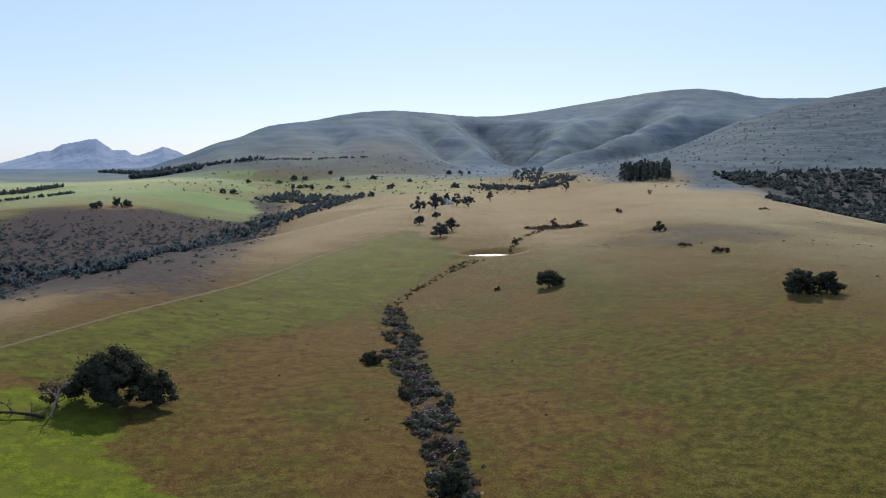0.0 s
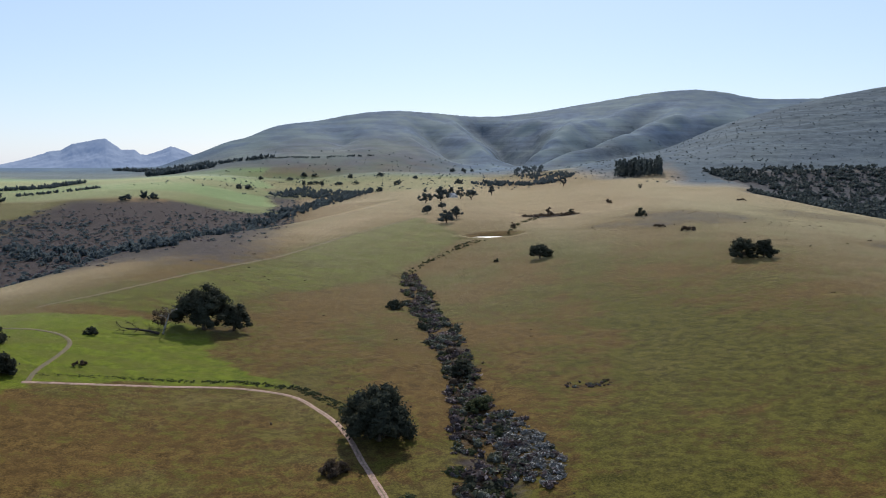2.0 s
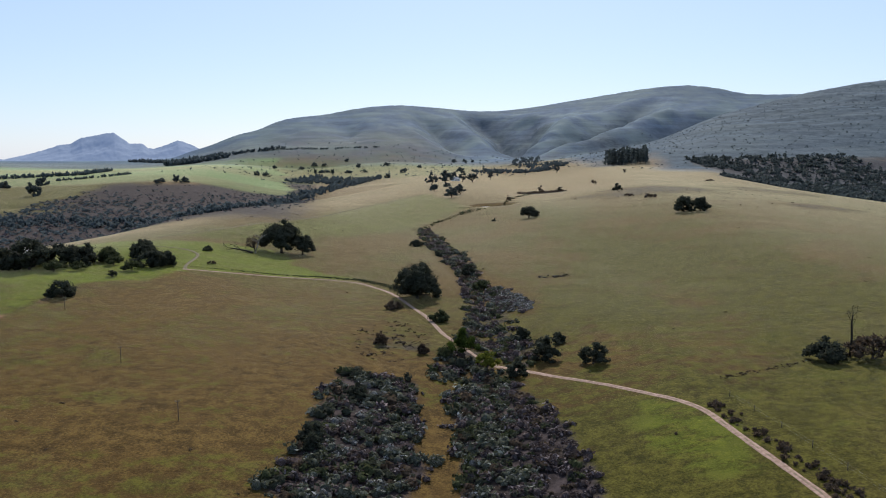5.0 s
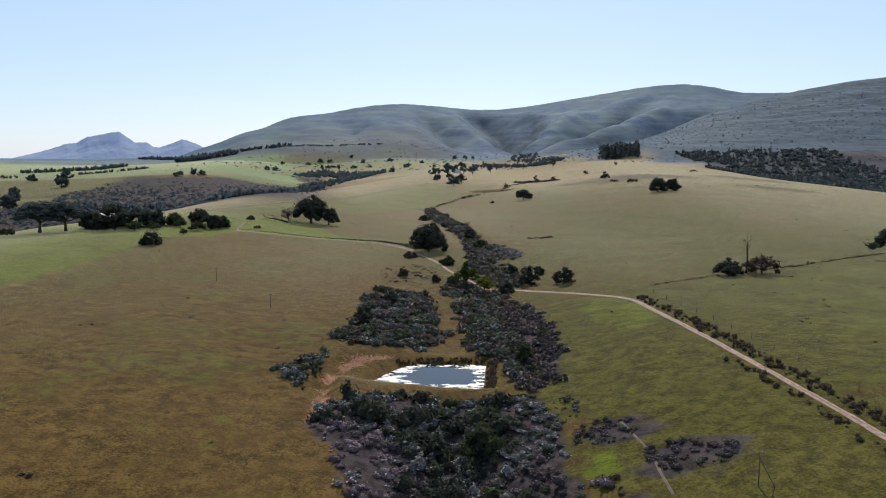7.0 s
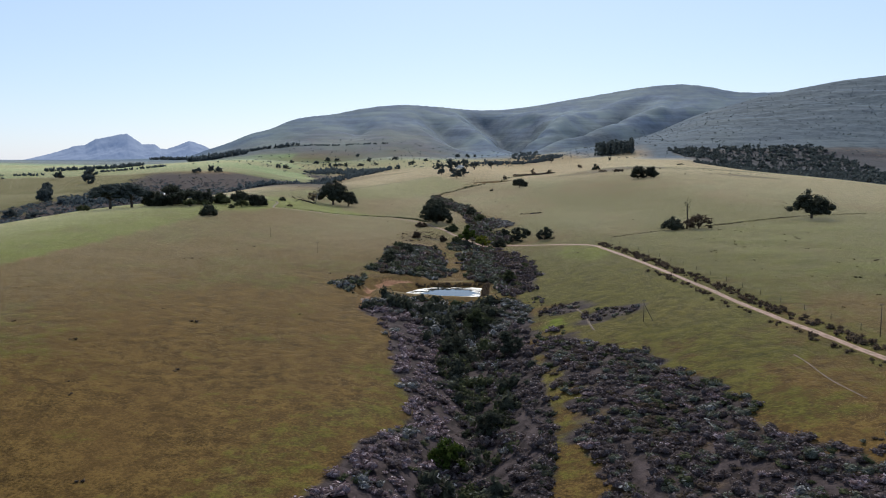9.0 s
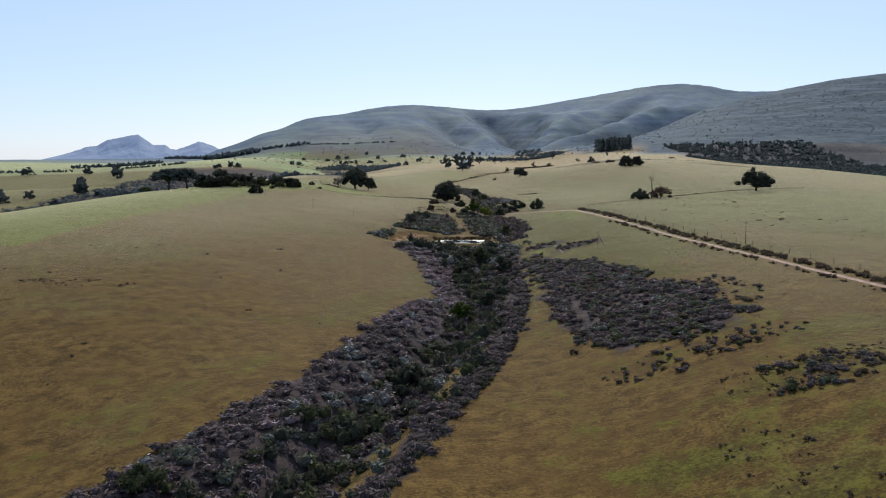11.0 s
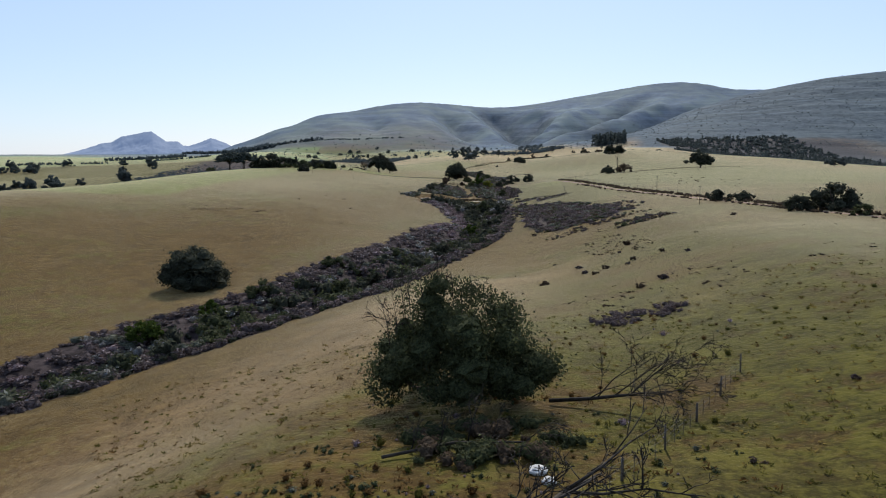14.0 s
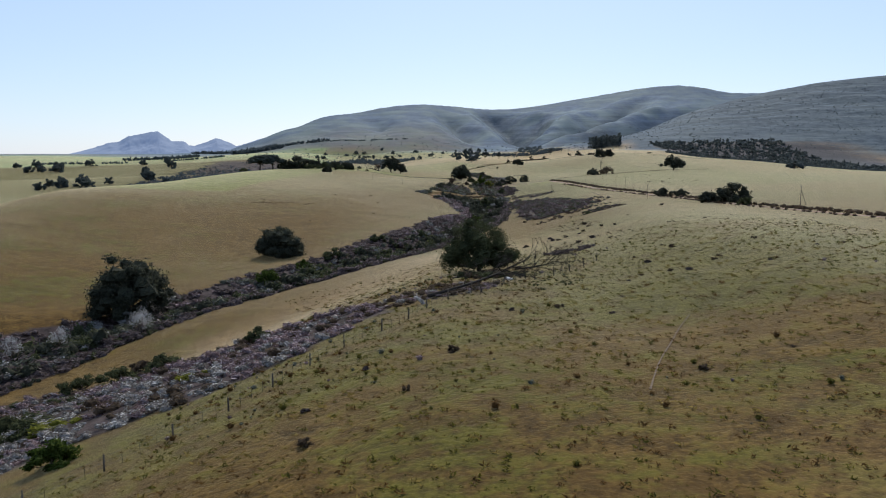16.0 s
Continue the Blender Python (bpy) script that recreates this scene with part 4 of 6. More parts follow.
def in_shape(rng, corners, n, rag=3.0):
    c = np.asarray(corners, float)
    (x0, y0), (x1, y1) = c.min(0) - rag, c.max(0) + rag
    m = int(n * 2.6)
    x, y = rng.uniform(x0, x1, m), rng.uniform(y0, y1, m)
    q = inside(x + rag * waves(x, y, 13, 37), y + rag * waves(x, y, 15, 34), corners, 2.0) > rng.uniform(.25, .75, m)
    return x[q][:n], y[q][:n]


SCRUB = (("bramble", BRAMBLE, "purple-grey bramble thicket on the stream banks"), ("silver_scrub", SILVER, "silver-tipped grey scrub beside the stream"), ("green_scrub", OLIVE, "dark olive-green bushes crowding the stream bed"),
         ("heath", HEATH, "brown dry heath on the gully edge"), ("moor_scrub", MOORLAND, "dark brownish scrub covering the slope beside the stream"), ("sage_scrub", SAGE, "grey-green sage scrub along the stream"),
         ("lilac_heather", LILAC, "lilac-grey heather along the rim of the gully"), ("dark_scrub", EVERGREEN, "nearly black evergreen bushes deep in the gully"))
NAMES = [q[0] for q in SCRUB]


def choose(rng, n, **shares):
    p = np.array([shares.get(k, 0) for k in NAMES], float)
    return rng.choice(len(NAMES), n, p=p / p.sum())


def build_stream_scrub():
    rng = np.random.RandomState(7)
    xs, ys, ks, ss, ts = [], [], [], [], []

    def put(x, y, kind, size, tall):
        keep = clear_of_track(x, y, 2.6)
        for a, b in zip((xs, ys, ks, ss, ts), (x, y, kind, size, tall)):
            a.append(b[keep])

    def spread(n, lo, hi):
        return 1.34 * (lo + (hi - lo) * rng.uniform(0, 1, n) ** 1.6)

    # upper stream: ragged brown and sage scrub with darker bushes
    n = 1500
    x, y, u = in_banks(rng, UPPER_BANKS, n)
    a = waves(x, y, 19, 82, 3) + .4 * rng.normal(0, 1, n)
    kind = np.where(a > .45, choose(rng, n, green_scrub=2, dark_scrub=2), np.where(a < -.5, choose(rng, n, sage_scrub=3, heath=1), choose(rng, n, bramble=3, moor_scrub=4, sage_scrub=3)))
    size = spread(n, .75, 2.6) * np.where(kind == 7, 1.2, 1)
    q = (waves(x, y, 22, 81, 3) > -.35) & ((np.abs(u - .5) < .42) | (y < 190) | (a > .3))
    put(x[q], y[q], kind[q], size[q], (size * rng.uniform(.6, 1.15, n))[q])
    x, y = in_shape(rng, [(8, 120), (15, 116), (20, 98), (23, 86), (19, 74), (11, 84), (8, 100)], 330, 1.5)
    size = spread(len(x), .6, 1.8)
    put(x, y, choose(rng, len(x), silver_scrub=8, bramble=1, dark_scrub=.6), size, size * rng.uniform(.6, 1, len(x)))
    # thickets round the dam
    for corners, n in zip(DAM_THICKETS, (780, 980, 110)):
        x, y = in_shape(rng, corners, n, 3.0)
        a = waves(x, y, 17, 83, 3) + .35 * rng.normal(0, 1, len(x))
        east = x > 7
        kind = np.where(a > .35, choose(rng, len(x), green_scrub=2, dark_scrub=3), np.where(a < -.35, choose(rng, len(x), silver_scrub=1, sage_scrub=3), choose(rng, len(x), sage_scrub=4, moor_scrub=5, heath=1.5, bramble=1.5, dark_scrub=1)))
        kind = np.where(east & (a < .5), choose(rng, len(x), moor_scrub=5, bramble=2, heath=1), kind)
        size = spread(len(x), .6, 2.3) * np.where(east, .8, 1)
        q = (waves(x, y, 15, 80, 3) > -.55) & ((x < -31) | (x > 3.5) | (y < -86) | (y > -57))
        put(x[q], y[q], kind[q], size[q], (size * rng.uniform(.7, 1.25, len(x)))[q])
    # gully below the dam
    n = 5900
    x, y, u = in_banks(rng, LOWER_BANKS, n)
    a = waves(x, y, 24, 85, 3) + .35 * rng.normal(0, 1, n)
    below_dam = y > -118
    rim = (u < np.interp(y, [-400, -230, -200, -170, -120], [.30, .34, .42, .36, .30])) & (y < -108)
    far_rim = u > np.interp(y, [-340, -240, -200, -120], [.90, .86, .80, .78])
    bed = ~rim & ~far_rim
    kind = np.where(a > .1, choose(rng, n, green_scrub=4, dark_scrub=3, sage_scrub=2, moor_scrub=1), choose(rng, n, bramble=3, green_scrub=2, silver_scrub=2, moor_scrub=3, sage_scrub=1.5, dark_scrub=1))
    kind = np.where(rim, np.where(a > .55, choose(rng, n, green_scrub=1, silver_scrub=2), choose(rng, n, lilac_heather=7, bramble=3)), kind)
    south = y < -215
    kind = np.where(rim & south, np.where(a > .55, choose(rng, n, silver_scrub=3, sage_scrub=2), choose(rng, n, bramble=5, lilac_heather=1.2, moor_scrub=4)), kind)
    kind = np.where(bed & south & (a < -.2), choose(rng, n, silver_scrub=1.5, bramble=3, moor_scrub=2, sage_scrub=1), kind)
    kind = np.where(far_rim, choose(rng, n, bramble=4, moor_scrub=5, dark_scrub=1), kind)
    kind = np.where(below_dam, np.where(a > .3, choose(rng, n, dark_scrub=5, green_scrub=2), choose(rng, n, silver_scrub=6, dark_scrub=2, sage_scrub=1)), kind)
    kind = np.where((u < .3) & (y < -104) & below_dam, choose(rng, n, lilac_heather=6, bramble=3, silver_scrub=1), kind)
    size = spread(n, .55, 2.4) * np.where(rim, .92, 1) * np.where(far_rim, .9, 1) * np.where(bed & (kind == 7), 1.35, 1)
    tall = size * rng.uniform(.6, 1.15, n) * np.where(rim | far_rim, .72, 1) * np.where(bed & ((kind == 2) | (kind == 7)), 1.45, 1)
    # a strip of dry grass left open along the rim, beside the hedge of brambles
    grassy = (u > .68) & (u < .86) & (y < -228) & (y > -352) & (rng.uniform(0, 1, n) < .78)
    q = ~grassy & (waves(x, y, 14, 79, 3) > np.where(bed, -.62, -.9))
    put(x[q], y[q], kind[q], size[q], tall[q])
    # hedge of brambles on the edge of the pasture
    hedge = np.c_[LOWER_BANKS[8:, 2:] + [-.9, 0], np.full(len(LOWER_BANKS) - 8, 1.1)]
    x, y, _ = in_line(rng, hedge, 720)
    size = rng.uniform(.6, 1.4, len(x))
    put(x, y, choose(rng, len(x), moor_scrub=5, bramble=1.5, dark_scrub=4, green_scrub=.6), size, size * rng.uniform(.9, 1.4, len(x)))
    # dark scrub on the slope above the gully
    x, y = in_shape(rng, MOOR, 1900, 3.5)
    a = waves(x, y, 16, 92, 3) + .4 * rng.normal(0, 1, len(x))
    size = spread(len(x), .7, 1.75)
    q = (a > -.75) & ~((np.abs(x - 13.6 - .04 * (y + 210)) < 1.3) & (y < -198) & (y > -232))
    kind = np.where(a > .75, choose(rng, len(x), green_scrub=2, sage_scrub=2), choose(rng, len(x), moor_scrub=6, bramble=3, silver_scrub=.6, lilac_heather=.6, heath=1, sage_scrub=2, green_scrub=.6))
    put(x[q], y[q], kind[q], size[q], (size * rng.uniform(.45, .85, len(x)))[q])
    for cx, cy, rx, ry, n, turn in ((37, 136, 7, 3, 34, 10), (17, -112, 6, 5, 60, 0), (27, -127, 7, 5, 70, -30), (13, -98, 3, 6, 26, 0), (31, -262, 9, 5, 40, -10), (33, -281, 9, 3.5, 90, -18), (30, -287, 5, 2.5, 40, 0), (20, -262, 12, 6, 60, 0), (40, -228, 5, 14, 50, 0)):
        x, y = in_oval(rng, cx, cy, rx, ry, n, turn)
        size = spread(n, .3, 1.2)
        put(x, y, choose(rng, n, moor_scrub=6, heath=3, bramble=1, sage_scrub=1.5, green_scrub=1), size, size * rng.uniform(.5, .9, n))
    x, y, kind, size, tall = [np.concatenate(q) for q in (xs, ys, ks, ss, ts)]
    for k, (name, mat, label) in enumerate(SCRUB):
        s = kind == k
        for q, kinds in ((s & (y < -95), SHRUBS), (s & (y >= -95), MID_SHRUBS)):
            if q.any():
                stuff(name, kinds, x[q], y[q], size[q], tall[q], mat, label, "scrub", 90 + k)


build_stream_scrub()


def build_fence_scrub():
    rng = np.random.RandomState(17)
    x, y = rng.uniform(-112, -26, 2900), rng.uniform(-512, -440, 2900)
    keep = inside(x + 1.5 * waves(x, y, 7, 15), y + 1.5 * waves(x, y, 7, 16), LILAC_BANK, 1.0) > 0.5
    x, y = x[keep], y[keep]
    u = waves(x, y, 13, 84, 3) + 0.4 * rng.normal(0, 1, len(x))
    kind = np.where(u + .9 * step(-464, -486, y + .3 * (x + 40)) > 0.42, 1, 0)
    kind = np.where(rng.uniform(0, 1, len(x)) < .12, 4, kind)
    for cx, cy, r in ((-62, -482, 2.6), (-50, -474, 1.8)):
        kind = np.where(np.hypot(x - cx, y - cy) < r, 3, kind)
    kind = np.where((x < -62) & (u < -.6), 2, kind)
    more = in_oval(rng, -24, -456, 11, 5.5, 240, 35)
    x, y, kind = np.r_[x, more[0]], np.r_[y, more[1]], np.r_[kind, rng.choice([0, 0, 1, 4, 4, 4, 4], 240)]
    size = rng.uniform(.6, 1.75, len(x)) * np.where(kind > 1, 1.1, 1)
    size[-240:] *= .6
    tall = size * rng.uniform(.6, 1.0, len(x))
    for k, mat, name, label in ((0, LILAC, "lilac_scrub", "lilac-grey flowering scrub along the fence"), (1, WHITISH, "white_scrub", "whitish dry scrub along the fence"), (2, OLIVE, "green_scrub", "low dark green bushes above the fence line"), (3, YELLOW, "yellow_weeds", "yellow-green weeds among the scrub"), (4, HEATH, "brown_scrub", "brown dead scrub beside the fallen timber")):
        s = kind == k
        stuff(name, FINE_SHRUBS, x[s], y[s], size[s], tall[s], mat, label, "scrub", 95 + k)
    # weeds round the fallen timber
    x, y = in_oval(rng, -16, -446, 15, 14, 130)
    s = rng.uniform(.15, .5, len(x))
    stuff("weeds", LOW_SHRUBS, x, y, s, s * 1.3, OLIVE, "rank weeds round the fallen trees", "weeds", 99)
    x, y = in_oval(rng, -15, -440, 5.5, 4, 70)
    s = rng.uniform(.5, 1.5, len(x))
    stuff("brown_scrub", FINE_SHRUBS, x[:22], y[:22], s[:22], s[:22] * 1.2, HEATH, "brown twiggy scrub crowding below the evergreen tree", "scrub", 97)
    x, y, s = x[22:], y[22:], s[22:]
    stuff("green_scrub", FINE_SHRUBS, x, y, s, s * 1.2, OLIVE, "dull green weeds crowding below the evergreen tree", "weeds", 98)


build_fence_scrub()


def build_pasture_plants():
    rng = np.random.RandomState(27)
    # small dark shrublets dotted over the near pasture
    parts = [in_oval(rng, *q) for q in ((18, -320, 5, 15, 90, 10), (19, -300, 4, 10, 40, 0), (10, -385, 12, 14, 60, 0), (5, -400, 40, 110, 50, 0), (28, -281, 10, 8, 60, 0), (37, -279, 6, 3, 40, 20), (60, -420, 40, 90, 50, 0))]
    x, y = np.concatenate([p[0] for p in parts]), np.concatenate([p[1] for p in parts])
    k = clear_of_track(x, y, 4)
    x, y = x[k], y[k]
    s = .2 + .5 * rng.uniform(0, 1, len(x)) ** 1.5
    stuff("shrublet", LOW_SHRUBS, x, y, s, s * 0.9, HEATH, "small brown shrublets dotted over the pasture", "shrub", 101)
    parts = [in_oval(rng, *q) for q in ((-80, -140, 60, 120, 50, 0), (60, 130, 110, 200, 60, 0), (-60, 230, 60, 60, 20, 0), (160, 460, 80, 80, 130, 0), (240, 420, 90, 160, 170, -10), (90, -90, 30, 90, 60, 0), (-24, 42, 12, 22, 150, 0), (-105, -196, 16, 3.5, 46, -3), (-100, 380, 45, 120, 60, 0))]
    x, y = np.concatenate([p[0] for p in parts]), np.concatenate([p[1] for p in parts])
    k = clear_of_track(x, y, 4)
    x, y = x[k], y[k]
    s = rng.uniform(.25, .8, len(x)) * np.where(rng.uniform(0, 1, len(x)) < .12, 1.8, 1)
    stuff("shrublet", LOW_SHRUBS, x, y, s, s * 0.8, HEATH, "scattered low brown shrublets in the pasture", "shrub", 102)
    x, y = in_oval(rng, 3, -400, 5.5, 4.5, 70, 10)
    s = rng.uniform(.5, 1.15, len(x))
    stuff("moor_scrub", SHRUBS, x, y, s, s * .9, BRAMBLE, "clump of purple-grey scrub in the pasture", "scrub", 110)
    # tussocks
    blades = []
    for q in range(4):
        r2 = np.random.RandomState(200 + q)
        p = np.stack([r2.normal(0, .2, 6), r2.normal(0, .2, 6), r2.uniform(.08, .26, 6)], -1)
        blades.append(leaves(r2, p, np.stack([r2.normal(0, 1, 6), r2.normal(0, 1, 6), 0 * p[:, 0] + .2], -1), 0.24, 0.5, 0.3) + (24,))
    x, y = rng.uniform(-64, 56, 48000), rng.uniform(-534, -392, 48000)
    keep = (x > np.interp(y, [-530, -495, -460, -440, -400, -372], [-60, -46, -26, -40, -58, -40])) & (rng.uniform(0, 1, len(x)) < np.interp(y, [-534, -470, -392], [1, .8, .25]) * (.55 + .45 * waves(x, y, 9, 85, 3)))
    x, y = x[keep], y[keep]
    s = .22 + .75 * rng.uniform(0, 1, len(x)) ** 2.5
    hue = waves(x, y, 17, 78, 3) + .55 * rng.normal(0, 1, len(x))
    for q, mat, name, label in ((hue > .35, GRASS, "grass", "pale straw grass tussocks in the pasture"), ((hue <= .35) & (hue > -.45), GREEN_GRASS, "green_grass", "olive green grass tussocks in the pasture"), (hue <= -.45, BROWN_GRASS, "brown_grass", "rusty brown grass tussocks in the pasture")):
        stuff(name, blades, x[q], y[q], s[q], s[q] * .8, mat, label, "grass", 103, 0.0)
    # low grey and ochre weeds round the timber and below the fence
    parts = [in_oval(rng, *q) for q in ((-30, -449, 15, 6, 240, 10), (-14, -440, 14, 14, 130, 0), (-36, -493, 12, 10, 150, -50), (-20, -482, 16, 14, 60, 0), (6, -410, 16, 14, 80, 0), (-8, -505, 18, 16, 40, 0), (4, -470, 40, 40, 60, 0))]
    x, y = np.concatenate([p[0] for p in parts]), np.concatenate([p[1] for p in parts])
    s = .16 + .5 * rng.uniform(0, 1, len(x)) ** 2.2
    kind = rng.choice(4, len(x), p=[.42, .14, .34, .10])
    for k, mat, name, label in ((0, BROWN_GRASS, "brown_weeds", "brown weeds dotted over the pasture"), (1, SAGE, "grey_weeds", "grey-green weeds dotted over the pasture"), (2, GREEN_GRASS, "green_weeds", "green weeds dotted over the pasture"), (3, LILAC, "lilac_weeds", "small lilac-grey weeds in the grass")):
        q = kind == k
        stuff(name, WEEDS, x[q], y[q], s[q] * 1.2, s[q] * 1.2, mat, label, "weeds", 114 + k)
    # weedy verge beside the track, and the ditch line across the cattle pasture
    i = np.arange(15, 30)
    verge = np.c_[TRACK[i] + [3.1, .8], np.full(len(i), 1.5)]
    x, y, _ = in_line(rng, verge, 1100)
    left = np.c_[TRACK[i[3:]] - [2.6, .5], np.full(len(i) - 3, .8)]
    lx, ly, _ = in_line(rng, left, 300)
    x, y = np.r_[x, lx], np.r_[y, ly]
    s = rng.uniform(.6, 1.7, len(x)) * np.where(np.arange(len(x)) < 1100, 1, .85)
    stuff("verge_weeds", VERGE_SHRUBS, x, y, s, s * 1.2, HEATH, "dark weeds and brambles along the track verge", "weeds", 104)
    verge = np.array([(-112, 127, 1), (-84, 136, 1), (-62, 142, 1.2), (-44, 138, 1.6), (-31, 124, 1.8), (-23, 108, 1.5)], float)
    x, y, _ = in_line(rng, verge, 620)
    s = rng.uniform(.25, .8, len(x)) * np.interp(x, [-110, -50], [.5, 1.1])
    stuff("verge_weeds", LOW_SHRUBS, x, y, s, s * 1.1, OLIVE, "green weeds on the bank above the track", "weeds", 105)
    ditch = np.array([(52, -13, .8), (79, -5, 1.2), (104, 3, 1.2), (141, 20, .8), (175, 28, .6)], float)
    x, y, _ = in_line(rng, ditch, 330)
    s = rng.uniform(.3, .8, len(x))
    stuff("ditch_weeds", LOW_SHRUBS, x, y, s, s * 0.8, HEATH, "dark weeds along a shallow ditch", "weeds", 106)
    creek = np.array([(-24, 335, 2), (-14, 380, 2.5), (2, 425, 3), (16, 452, 5), (34, 470, 5), (44, 490, 3), (58, 545, 2), (80, 600, 4)], float)
    x, y, _ = in_line(rng, creek, 260)
    keep = np.hypot((x - 29) / 13, (y - 468) / 12) > 1
    x, y = x[keep], y[keep]
    s = rng.uniform(.5, 1.6, len(x))
    stuff("creek_scrub", FAR_SHRUBS, x, y, s, s * 1.0, OLIVE, "thin scrub along the upper stream", "scrub", 107)
    x, y = in_oval(rng, 93, 612, 26, 15, 170)
    s = rng.uniform(1.0, 2.4, len(x))
    stuff("thicket", FAR_SHRUBS, x, y, s, s * 1.1, HEATH, "brown thicket on the open hillside", "scrub", 108)
    # reeds round the dam
    rim = np.asarray(SHORE[2:8], float)
    rim = np.c_[np.array([-13, -69]) + (rim - [-13, -69]) * 1.13, np.full(6, 1.0)]
    x, y, _ = in_line(rng, rim, 230)
    s = rng.uniform(.35, .75, len(x))
    stuff("reeds", LOW_SHRUBS, x, y, s, s * 2.0, HEATH, "brown reeds fringing the farm dam", "reeds", 109)


build_pasture_plants()


# ---- far woods ----
def build_far_woods():
    rng = np.random.RandomState(37)
    # scrub on the slope of the side valley
    x, y = rng.uniform(-620, -60, 17000), rng.uniform(260, 1150, 17000)
    z = zones(x, y)[2]
    low = step(46, 24, height(x, y))
    clump = waves(x, y, 46, 86, 3)
    keep = (z > 0.4) & (x < -150 + 0.12 * (y - 300)) & (rng.uniform(0, 1, len(x)) < np.clip(0.05 + .28 * clump, .02, .34) + 0.5 * low)
    x, y, low = x[keep], y[keep], low[keep]
    s = rng.uniform(0.8, 2.4, len(x)) * (1 + 0.9 * low * rng.uniform(0, 1, len(x)))
    half = rng.uniform(0, 1, len(x)) < 0.22 + 0.4 * low
    stuff("valley_scrub", FAR_SHRUBS, x[half], y[half], s[half] * 1.3, s[half] * 1.2, HAZY_WOOD, "dark green bushes filling the side valley", "scrub", 111)
    stuff("valley_heath", FAR_SHRUBS, x[~half], y[~half], s[~half] * .8, s[~half] * 0.6, VALLEY, "purple-brown heath on the valley slope", "scrub", 112)
    # woods at the valley head and on the stream beyond
    parts = [in_oval(rng, *q) for q in ((80, 1250, 40, 60, 80, 0), (150, 1215, 45, 30, 80, 0), (200, 1350, 40, 110, 110, -10), (185, 1600, 36, 200, 110, -6), (-265, 1250, 22, 70, 60, 0), (-240, 1190, 60, 50, 110, 20), (-170, 1130, 50, 40, 80, 0))]
    belt = np.array([(-193, 380, 8), (-192, 470, 10), (-200, 600, 14), (-214, 720, 18), (-204, 820, 20), (-182, 900, 26), (-165, 1020, 28), (-146, 1125, 26)], float)
    parts.append(in_line(rng, belt, 400)[:2])
    foot = np.array([(-470, 590, 20), (-420, 560, 26), (-330, 540, 24), (-260, 490, 22), (-205, 438, 16), (-180, 400, 8)], float)
    parts.append(in_line(rng, foot, 210)[:2])
    x, y = np.concatenate([p[0] for p in parts]), np.concatenate([p[1] for p in parts])
    h = rng.uniform(4.5, 10, len(x))
    stuff("valley_wood", FAR_ROUNDS, x, y, h * .62, h * .95, HAZY_WOOD, "woodland in the far valley, tinted blue-green for haze", "woodland", 113, 0.02)
    # windbreaks
    lines = (((-690, 1650, 8), (-600, 1730, 9), (-560, 1745, 6)), ((-990, 2180, 14), (-760, 1950, 12), (-560, 1790, 8), (-420, 1780, 5)), ((-760, 1080, 8), (-665, 1160, 10), (-690, 1345, 6)), ((-620, 1000, 6), (-540, 1090, 5)), ((-900, 1000, 5), (-700, 960, 4)), ((-420, 1770, 4), (-180, 1800, 4)))
    for k, (line, n, h) in enumerate(zip(lines, (130, 300, 210, 70, 60, 90), (15, 12, 9, 6, 7, 6))):
        x, y, _ = in_line(rng, np.array(line, float), n)
        hh = h * rng.uniform(.65, 1.15, n)
        stuff("windbreak", FAR_ROUNDS, x, y, hh * .5, hh * 1.1, HAZY_WOOD, "dark row of trees between the far fields", "trees", 120 + k, 0.02)
    # pine plantation blocks
    x, y = rng.uniform(0, 1, 95), rng.uniform(0, 1, 95)
    px, py = 270 + 54 * x + 25 * y, 1138 - 66 * x + 75 * y
    hh = rng.uniform(20, 27, 95)
    stuff("pine_plantation", PINES, px, py, hh, hh, HAZY_TREE, "dense dark block of tall pines on the brow", "pine trees", 131, 0.02)
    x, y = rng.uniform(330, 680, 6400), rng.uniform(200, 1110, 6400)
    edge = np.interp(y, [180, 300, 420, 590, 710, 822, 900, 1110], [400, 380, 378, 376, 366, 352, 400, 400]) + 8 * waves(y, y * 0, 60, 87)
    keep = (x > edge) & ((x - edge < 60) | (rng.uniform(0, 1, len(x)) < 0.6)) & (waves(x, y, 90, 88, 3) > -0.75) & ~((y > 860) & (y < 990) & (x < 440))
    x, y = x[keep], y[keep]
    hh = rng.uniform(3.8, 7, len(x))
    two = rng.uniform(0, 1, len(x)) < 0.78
    stuff("forest", FAR_ROUNDS, x[two], y[two], hh[two] * 1.2, hh[two] * 1.1, HAZY_TREE, "dark plantation forest below the hill", "forest", 132, 0.02)
    stuff("pine_forest", PINES, x[~two], y[~two], hh[~two] * 2.2, hh[~two] * 1.25, HAZY_TREE, "dark pine forest below the hill", "forest", 133, 0.02)
    # scattered bushes on the hill's foot
    x, y = rng.uniform(250, 1500, 700), rng.uniform(950, 1700, 700)
    s = rng.uniform(1.0, 3, len(x))
    stuff("hill_bushes", FAR_SHRUBS, x, y, s, s, HAZY_WOOD, "dark bushes dotted over the foot of the hill", "scrub", 134)
    x, y = rng.uniform(-200, 1500, 9000), rng.uniform(1150, 2750, 9000)
    q = zones(x, y)[7] * np.where(y < 1960, .55, 1) > rng.uniform(0.1, 1.6, len(x))
    x, y = x[q], y[q]
    s = rng.uniform(1.0, 3.4, len(x))
